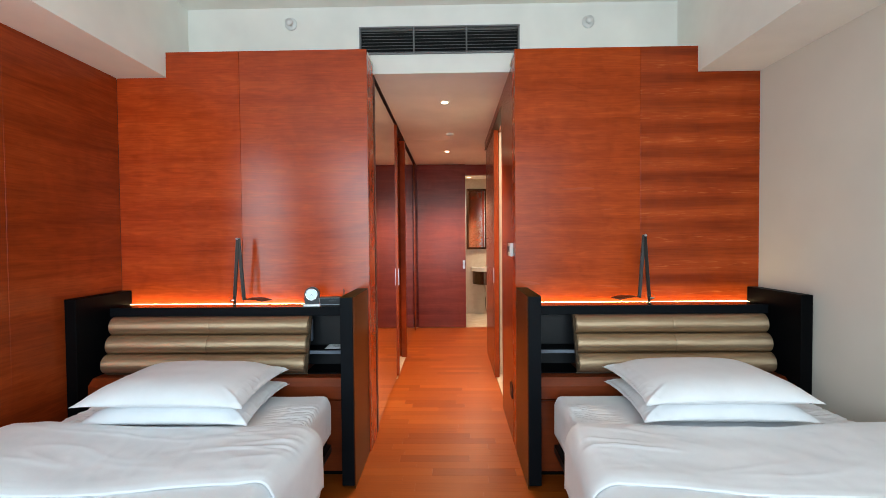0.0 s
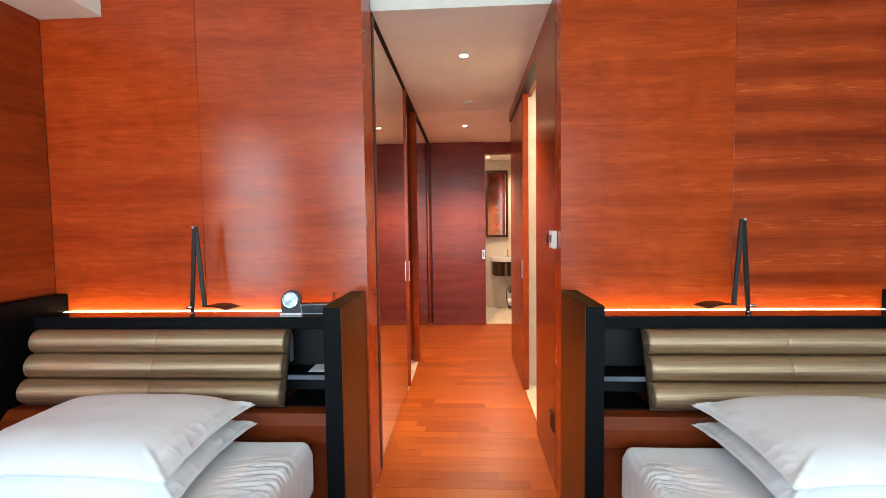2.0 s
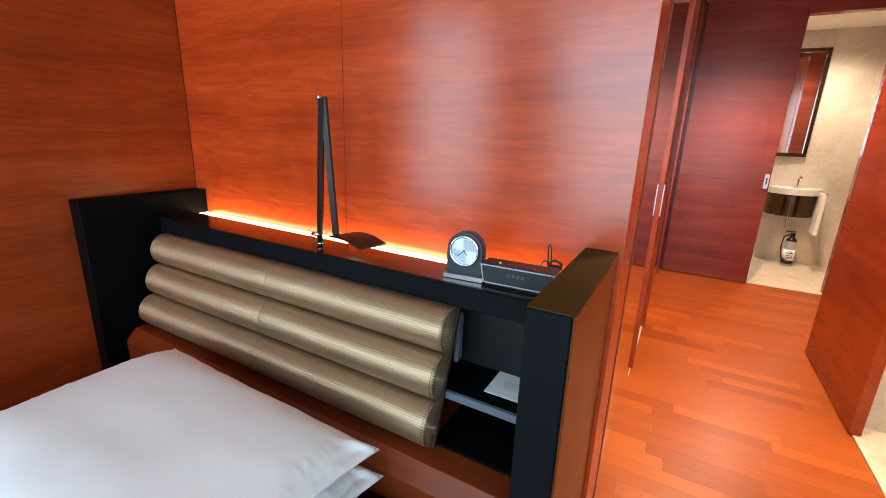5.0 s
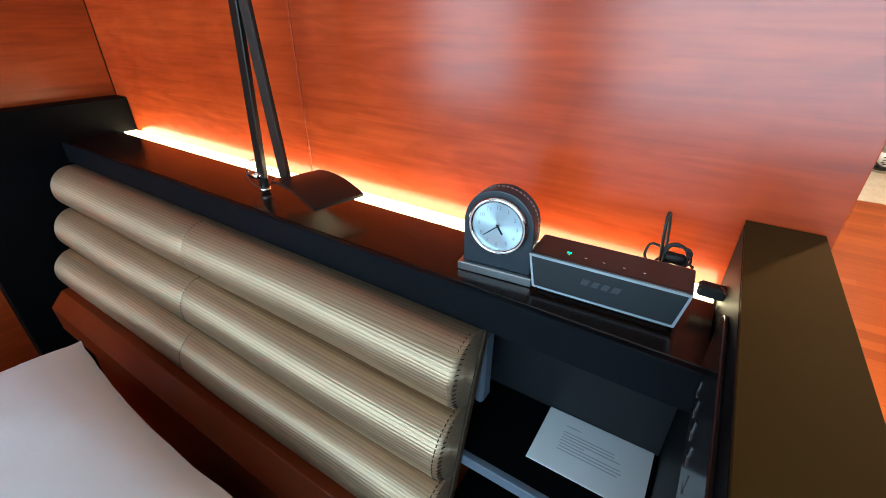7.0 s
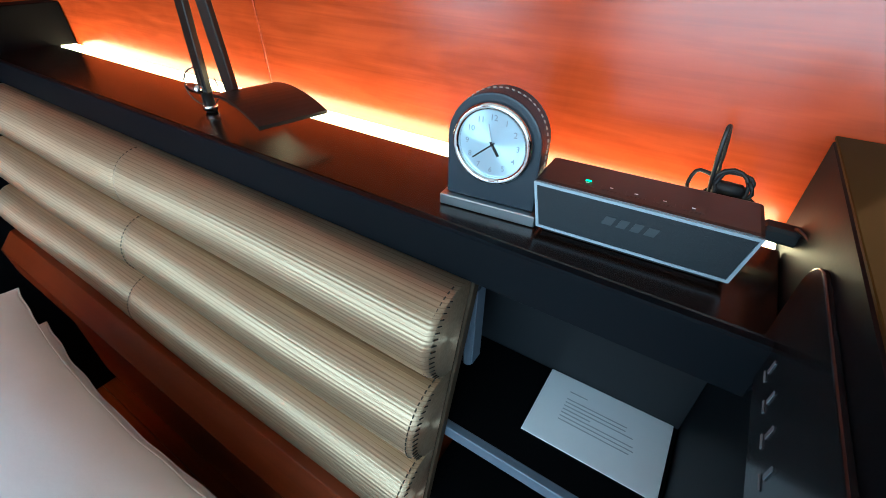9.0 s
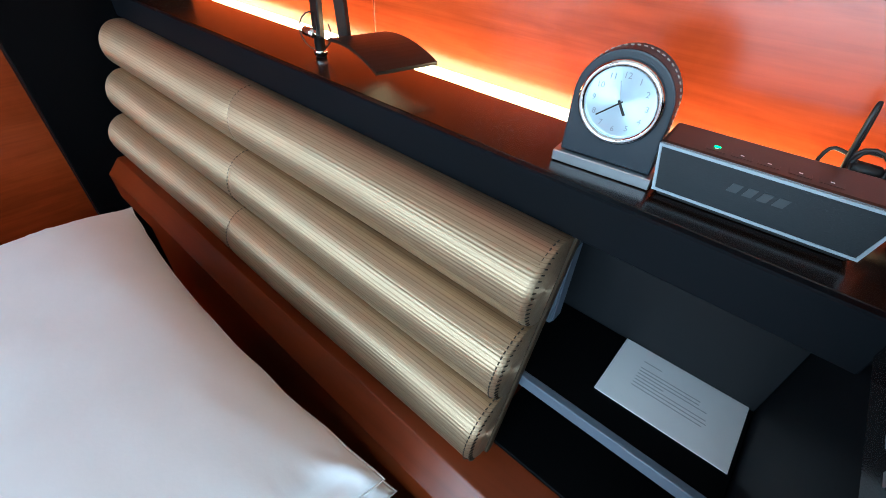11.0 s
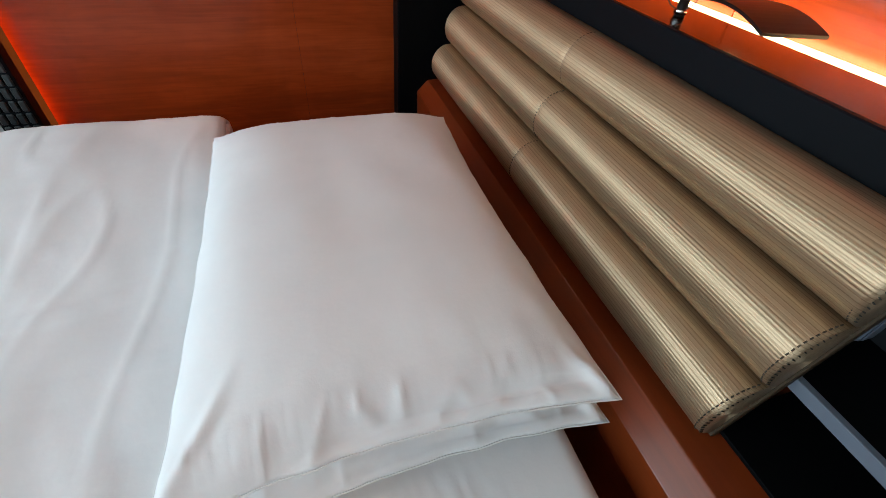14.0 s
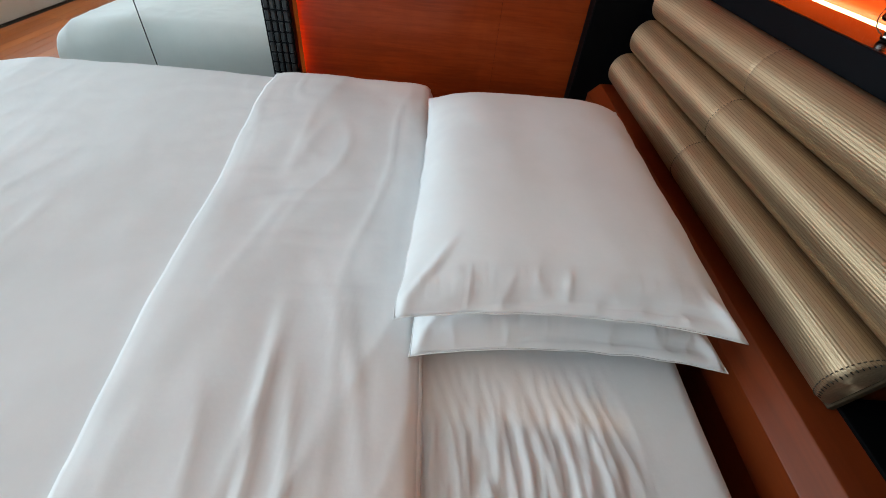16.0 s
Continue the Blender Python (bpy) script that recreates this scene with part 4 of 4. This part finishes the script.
        for q in range(161):
            a = q / 40
            side, f = int(a) % 4, (a % 1) * 2 - 1
            u, v = ((f, -1), (1, f), (-f, 1), (-1, -f))[side]
            wob = 0.003 * noise.noise(Vector((u * 6, v * 6, seed * 3 + k * 5 + 1)))
            rim.append((u * hx * (1 - 0.05 * (1 - v * v) * abs(u) ** 3) + wob, v * hy * (1 - (0.105 if v > 0 else 0.05) * (1 - u * u) * abs(v) ** 3) + wob, -0.012 * (abs(u) * abs(v)) ** 3))
        part("piping", tube(rim, 0.0013, 5), LINEN, p, smooth=True, local=True)
        p.matrix_world = pose(pillow_at[0] + dx, pillow_at[1] + dy, z, 1.0 if k else 0.6, 0, rz)


bed(-1, -0.205, -1.41, (-0.828, 2.495), 1.0)
bed(1, 1.035, 2.33, (1.704, 2.527), 4.0)

# ---- things on the west ledge and in its niche ----
# alarm clock
cm = pose(-0.398, 3.046, ZS + 0.0005, 0, 0, 6)
ck = thing("alarm_clock", (0, 0, 0), "arched blue-black leather alarm clock with a silver dial", "clock", m=cm)
arch = [(-0.0455, 0.012), (0.0455, 0.012), (0.0455, 0.0715)] + [(0.0455 * math.cos(a), 0.0715 + 0.0455 * math.sin(a)) for a in [math.pi * k / 24 for k in range(1, 24)]] + [(-0.0455, 0.0715)]
part("case", prism(arch, "y", -0.015, 0.014, 0.002), LEATHER, ck, local=True)
part("foot", box(-0.0505, 0.0505, -0.022, 0.018, 0.0, 0.0115, 0.001), STEEL, ck, "brushed silver foot", local=True)
part("bezel", lathe([(0.0318, -0.0152), (0.0375, -0.0152), (0.0385, -0.019), (0.0358, -0.022), (0.0322, -0.0205)], (0, 0, 0.0715), 40, "y", ring=True), CHROME, ck, "polished chrome ring", smooth=True, local=True)
# the blue of the window's reflection is put into the dial's base colour
DIAL = material("silver_dial", (0.56, 0.69, 0.78), 0.34, 0.75)
DIAL.node_tree.nodes["Principled BSDF"].inputs["Anisotropic"].default_value = 0.85
spun = DIAL.node_tree.nodes.new("ShaderNodeTangent")
spun.direction_type, spun.axis = "RADIAL", "Y"
DIAL.node_tree.links.new(spun.outputs[0], DIAL.node_tree.nodes["Principled BSDF"].inputs["Tangent"])
dial = part("dial", lathe([(0.033, -0.0155), (0.033, -0.0165), (0.001, -0.0165)], (0, 0, 0.0715), 40, "y"), DIAL, ck, local=True)
for name, ang, ln, wd in (("minute_hand", -130, 0.024, 0.0007), ("hour_hand", 146, 0.012, 0.0012), ("alarm_hand", -14, 0.019, 0.0004)):
    hnd = box(-wd, wd, -0.0177, -0.0172, -0.003, ln)
    part(name, turn(hnd, Matrix.Translation((0, 0, 0.0715)) @ Matrix.Rotation(radians(ang), 4, "Y")), STEEL if name == "alarm_hand" else BLACK_METAL, dial, local=True)


def lettering(name, text, size, m, mat, parent, local=True):
    cu = bpy.data.curves.new(name, "FONT")
    cu.body, cu.size, cu.align_x, cu.align_y, cu.extrude = text, size, "CENTER", "CENTER", 0.0001
    tmp = bpy.data.objects.new(name, cu)
    scene.collection.objects.link(tmp)
    me = bpy.data.meshes.new_from_object(tmp.evaluated_get(bpy.context.evaluated_depsgraph_get()))
    bpy.data.objects.remove(tmp)
    me.transform(m)
    me.materials.append(mat)
    ob = new(name, me)
    ob.parent = parent
    return ob


NUM = material("grey_numerals", (0.30, 0.36, 0.42), 0.5)
for k in range(1, 13):
    a = math.radians(30 * k)
    lettering("numeral", str(k), 0.0075, Matrix.Translation((0.0245 * math.sin(a), -0.0172, 0.0715 + 0.0245 * math.cos(a))) @ Matrix.Rotation(radians(90), 4, "X"), NUM, dial)
st = []
for k in range(46):
    f = k / 45
    if f < 0.22 or f > 0.78:
        z = 0.015 + (f if f < 0.22 else 1 - f) / 0.22 * 0.056
        x = 0.0460 if f < 0.22 else -0.0460
        st.append(box(x - 0.0006, x + 0.0006, 0.001, 0.0022, z, z + 0.0028))
    else:
        a = (f - 0.22) / 0.56 * math.pi
        st.append(turn(box(-0.0014, 0.0014, 0.001, 0.0022, 0.0455, 0.0465), Matrix.Translation((0, 0, 0.0715)) @ Matrix.Rotation(math.pi / 2 - a, 4, "Y")))
part("stitching", join(*st), THREAD, ck, "pale stitching round the edge", local=True)

# loudspeaker
sm = pose(-0.2645, 3.056, ZS + 0.0005, 0, 0, 3)
sp = thing("bluetooth_speaker", (0, 0, 0), "small black portable speaker with a pale grille border", "speaker", m=sm)


def trap(w_top, w_bot, z0, z1):
    return [(-w_bot, z0), (w_bot, z0), (w_top, z1), (-w_top, z1)]


BODY = plain("dark_speaker_shell", (0.030, 0.020, 0.016), 0.35, 0.1, 60)
MESHM = plain("speaker_grille", (0.012, 0.016, 0.020), 0.6, 0.1, 200, bumps=0.5)
part("body", prism(trap(0.0875, 0.0795, 0.005, 0.053), "y", -0.027, 0.030, 0.004), BODY, sp, local=True)
part("foot", prism(trap(0.078, 0.074, 0.0, 0.0062), "y", -0.020, 0.024, 0.001), BLACK_PLASTIC, sp, local=True)
outer, inner = trap(0.0870, 0.0790, 0.0070, 0.051), trap(0.0842, 0.0766, 0.0096, 0.0484)
rim = bmesh.new()
ring_o = [[rim.verts.new((x, y, z)) for x, z in outer] for y in (-0.0278, -0.026)]
ring_i = [[rim.verts.new((x, y, z)) for x, z in inner] for y in (-0.0278, -0.026)]
for k in range(4):
    j = (k + 1) % 4
    rim.faces.new((ring_o[0][k], ring_o[0][j], ring_i[0][j], ring_i[0][k]))
    rim.faces.new((ring_o[0][k], ring_o[0][j], ring_o[1][j], ring_o[1][k]))
    rim.faces.new((ring_i[0][k], ring_i[0][j], ring_i[1][j], ring_i[1][k]))
bmesh.ops.recalc_face_normals(rim, faces=rim.faces[:])
part("border", rim, plain("pale_blue_grey_rim", (0.36, 0.42, 0.47), 0.4, 0.05), sp, "pale blue-grey border line", local=True)
BADGE = material("dark_grey_badge", (0.045, 0.052, 0.058), 0.4)
gr = part("grille", prism(trap(0.0839, 0.0763, 0.0099, 0.0481), "y", -0.0274, -0.0265), MESHM, sp, local=True)
for k, (a, b) in enumerate(((-0.024, -0.013), (-0.012, -0.002), (-0.001, 0.009), (0.010, 0.021))):
    part("badge_bar", prism([(a, 0.0285), (b - 0.003, 0.0285), (b, 0.0365), (a + 0.003, 0.0365)], "y", -0.0279, -0.02745), BADGE, gr, local=True)
for k, x in enumerate((-0.045, -0.025, -0.005, 0.017, 0.038)):
    part("button", box(x - 0.008, x + 0.008, -0.016, -0.006, 0.0530, 0.0534, 0.0002), BODY, sp, local=True)
    part("symbol", box(x - 0.0014, x + 0.0014, -0.0118, -0.0105, 0.05375, 0.0540), PAPER, sp, local=True)
part("indicator", box(-0.0475, -0.0425, -0.0085, -0.0065, 0.0538, 0.0542), GREEN_LED, sp, "lit green indicator", local=True)

# cable loop and plug beside the loudspeaker
cb = thing("charging_cable", (-0.16, 3.12, ZS), "thin black cable looped upright behind the speaker", "cable")
pts = []
for k in range(40):
    q = k / 39
    a = q * 2 * math.pi
    pts.append((-0.217 + 0.0025 * math.sin(a) + 0.004 * q - 0.004 * (1 - math.cos(a)), 3.135 + 0.009 * math.sin(a), ZS + 0.012 + 0.041 * (1 - math.cos(a))))
part("loop", tube(pts, 0.0020, 8), BLACK_PLASTIC, cb, smooth=True)
for cx, cz, rx, rz, turns, lean in ((-0.203, 0.044, 0.015, 0.013, 34, 0.004), (-0.226, 0.040, 0.013, 0.012, 18, -0.003), (-0.205, 0.030, 0.022, 0.008, 17, 0.002)):
    pts = [(cx + rx * (1 + 0.16 * math.sin(1.7 * a)) * math.cos(a), 3.128 + 0.006 * math.sin(0.9 * a) + lean * math.cos(a), ZS + cz + rz * (1 + 0.14 * math.cos(2.3 * a)) * math.sin(a)) for a in [0.40 * i for i in range(turns)]]
    part("coil", tube(pts, 0.0019, 7), BLACK_PLASTIC, cb, smooth=True)
part("knot", lathe([(0.004, -0.014), (0.0075, -0.010), (0.0075, 0.010), (0.004, 0.014)], (-0.205, 3.130, ZS + 0.040), 12, "x"), BLACK_PLASTIC, cb, smooth=True)
part("plug", box(-0.172, -0.141, 3.095, 3.113, ZS + 0.018, ZS + 0.032, 0.003), BLACK_PLASTIC, cb)
# added tube tracing the highlight on the control plate's rim, no real cable
pts = [(-0.150 + 0.012 * math.sin(2.2 * q), 3.10 - 0.13 * q, ZS + 0.030 * (1 - q) + 0.004 + 0.02 * math.sin(math.pi * q)) for q in [i / 20 for i in range(21)]]
part("rim_trace", tube(pts, 0.0016, 7), BLACK_PLASTIC, cb, smooth=True)

# notice card
card = thing("notice_card", (-0.226, 3.045, 0.7285), "white printed notice card lying on the niche shelf", "card", m=pose(-0.2305, 3.0465, 0.7287, 0, 0, 0.4))
part("sheet", box(-0.078, 0.078, -0.0525, 0.0525, 0.0, 0.0012, 0.0003), PAPER, card, local=True)
rnd = random.Random(5)
rows = [(0.030, -0.045, -0.022)] + [(0.018 - 0.0055 * k, -0.045, rnd.choice((0.040, 0.044, 0.030, 0.042)) if k not in (3, 8) else -0.01) for k in range(7)]
for y, a, b in rows:
    part("print_line", box(a, b, y - 0.0008, y + 0.0008, 0.00122, 0.0014), INK, card, local=True)

# remote holder under the ledge in the niche
hs = thing("remote_holder", (-0.386, 3.01, 0.825), "slim pale grey remote holder fixed under the headboard ledge", "remote")
part("case", box(-0.402, -0.390, 3.006, 3.030, 0.772, 0.906, 0.003), GREY_METAL, hs)
part("front", box(-0.3898, -0.3878, 3.008, 3.028, 0.778, 0.90, 0.0008), GREY_METAL, hs)

# ---- washroom things ----
wm = thing("washroom_mirror", (0.95, YP, 1.2), "tall framed mirror on the marble wall", "mirror")
lean = Matrix.Translation((1.135, YP - 0.002, 0)) @ Matrix.Rotation(radians(4), 4, "Z") @ Matrix.Translation((-1.135, 0.002 - YP, 0))
part("glass", turn(box(0.80, 1.10, YP - 0.012, YP - 0.006, 1.24, 2.28), lean), MIRROR, wm)
for q in ((0.765, 0.80, 1.20, 2.32), (1.10, 1.135, 1.20, 2.32), (0.80, 1.10, 1.20, 1.24), (0.80, 1.10, 2.28, 2.32)):
    part("frame", turn(box(q[0], q[1], YP - 0.035, YP - 0.002, q[2], q[3], 0.004), lean), BRONZE, wm)
sk = thing("washbasin", (1.08, YP - 0.22, 0.6), "white round-fronted basin on a dark bronze bowl", "basin")
half = [(0.26 * math.cos(a), -0.30 * math.sin(a)) for a in [math.pi * k / 20 for k in range(21)]]
part("basin", prism([(1.10 + x, YP - 0.002 + y) for x, y in half], "z", 0.80, 0.87, 0.006), PORCELAIN, sk, "white porcelain top")
half2 = [(0.23 * math.cos(a), -0.27 * math.sin(a)) for a in [math.pi * k / 20 for k in range(21)]]
part("bowl", prism([(1.10 + x, YP - 0.002 + y) for x, y in half2], "z", 0.56, 0.7995, 0.004), BRONZE, sk, "dark bronze band")
part("tap", join(tube([(1.12, YP - 0.07, 0.868), (1.12, YP - 0.07, 0.97), (1.12, YP - 0.09, 1.0), (1.12, YP - 0.17, 0.985)], 0.011, 10), box(1.085, 1.155, YP - 0.08, YP - 0.06, 0.868, 0.885, 0.003)), CHROME, sk)
part("trap", tube([(1.10, YP - 0.14, 0.56), (1.10, YP - 0.14, 0.46), (1.10, YP - 0.10, 0.43), (1.10, YP - 0.004, 0.43)], 0.016, 10), CHROME, sk)
tw = thing("hand_towel", (1.33, YP - 0.3, 0.45), "white hand towel hanging beside the basin", "towel")
part("cloth", prism([(1.30, YP - 0.36), (1.335, YP - 0.37), (1.34, YP - 0.12), (1.305, YP - 0.11)], "z", 0.40, 0.84, 0.008), TOWEL, tw)
part("rail", tube([(1.32, YP - 0.002, 0.845), (1.32, YP - 0.42, 0.845)], 0.008, 8), CHROME, tw)
fe = thing("fire_extinguisher", (1.17, YP - 0.2, 0.0), "small grey fire extinguisher with a white label and black hose", "fire extinguisher")
part("cylinder", lathe([(0.045, 0.0022), (0.055, 0.012), (0.055, 0.26), (0.045, 0.30), (0.02, 0.325), (0.018, 0.345)], (1.17, YP - 0.2, 0), 24), GREY_ENAMEL, fe, smooth=True)
part("label", lathe([(0.0558, 0.07), (0.0558, 0.19)], (1.17, YP - 0.2, 0), 24), PAPER, fe, "white label", smooth=True)
part("band", lathe([(0.0562, 0.026), (0.0562, 0.065)], (1.17, YP - 0.2, 0), 24), BLACK_METAL, fe, "dark foot band", smooth=True)
for z, a in ((0.165, 0.020), (0.150, 0.030), (0.120, 0.026), (0.100, 0.030), (0.085, 0.018)):
    part("print_line", box(1.17 - a, 1.17 + a, YP - 0.2566, YP - 0.245, z, z + 0.006), BLACK_PLASTIC, fe)
part("shoulder", lathe([(0.0505, 0.285), (0.046, 0.302), (0.022, 0.328), (0.019, 0.35)], (1.17, YP - 0.2, 0), 24), BLACK_METAL, fe, smooth=True)
part("valve", box(1.15, 1.19, YP - 0.225, YP - 0.175, 0.34, 0.375, 0.004), BLACK_METAL, fe)
part("lever", box(1.10, 1.19, YP - 0.21, YP - 0.19, 0.385, 0.395, 0.003), BLACK_METAL, fe)
part("hose", tube([(1.15, YP - 0.2, 0.355), (1.095, YP - 0.215, 0.33), (1.085, YP - 0.22, 0.2), (1.105, YP - 0.225, 0.09), (1.15, YP - 0.26, 0.06)], 0.009, 8), BLACK_PLASTIC, fe, smooth=True)

# ---- floor planks ----
rnd = random.Random(11)
plank_meshes = {}


def plank_mesh(length, width):
    key = (round(length, 2), round(width, 3))
    if key not in plank_meshes:
        me = bpy.data.meshes.new("plank")
        bm = box(0, key[0] - 0.0003, 0, width - 0.0003, -0.0135, 0, 0.0004)
        bm.to_mesh(me)
        bm.free()
        me.materials.append(PLANK)
        plank_meshes[key] = me
    return plank_meshes[key]


PW = 0.078
rows = int((YE - 1.3) / PW)
for r in range(rows):
    y = YE - (r + 1) * PW
    wide = y < YW
    x0, x1 = (HL - 0.0, HR + 0.0) if not wide else (-0.35, 1.2)
    if y >= YW - PW:
        x0, x1 = HL - 0.06, HR + (0.03 if y < 5.5 else 0.41)
    x = x0 - rnd.choice((0.0, 0.15, 0.3, 0.45, 0.6, 0.75))
    while x < x1:
        ln = rnd.choice((0.44, 0.5, 0.56, 0.64))
        a, b = max(x, x0), min(x + ln, x1)
        if b - a > 0.03:
            ob = new("plank", plank_mesh(b - a, PW))
            ob.location = (a, y, 0)
            ob.parent = floor
        x += ln
far = []
Y0 = YE - rows * PW
for r in range(int((Y0 + 1.0) / PW) + 1):
    y = Y0 - (r + 1) * PW
    x = XL - rnd.choice((0.0, 0.3, 0.6))
    while x < XR:
        ln = rnd.choice((0.75, 0.9, 1.05, 1.2))
        a, b = max(x, XL), min(x + ln, XR)
        if b - a > 0.03 and y > YB:
            far.append(box(a, b - 0.0012, y, y + PW - 0.0012, -0.0135, 0))
        x += ln
for r in range(24):
    y = Y0 + r * PW
    for a0, b0 in ((XL, -0.35), (1.2, XR)):
        x = a0
        while x < b0 and y + PW < YW:
            b = min(x + 0.9, b0)
            far.append(box(x, b - 0.0012, y, y + PW - 0.0012, -0.0135, 0))
            x += 0.9
fp = tagged(mesh_ob("planks", join(*far), PLANK), kind="stuff")
fp.parent = floor
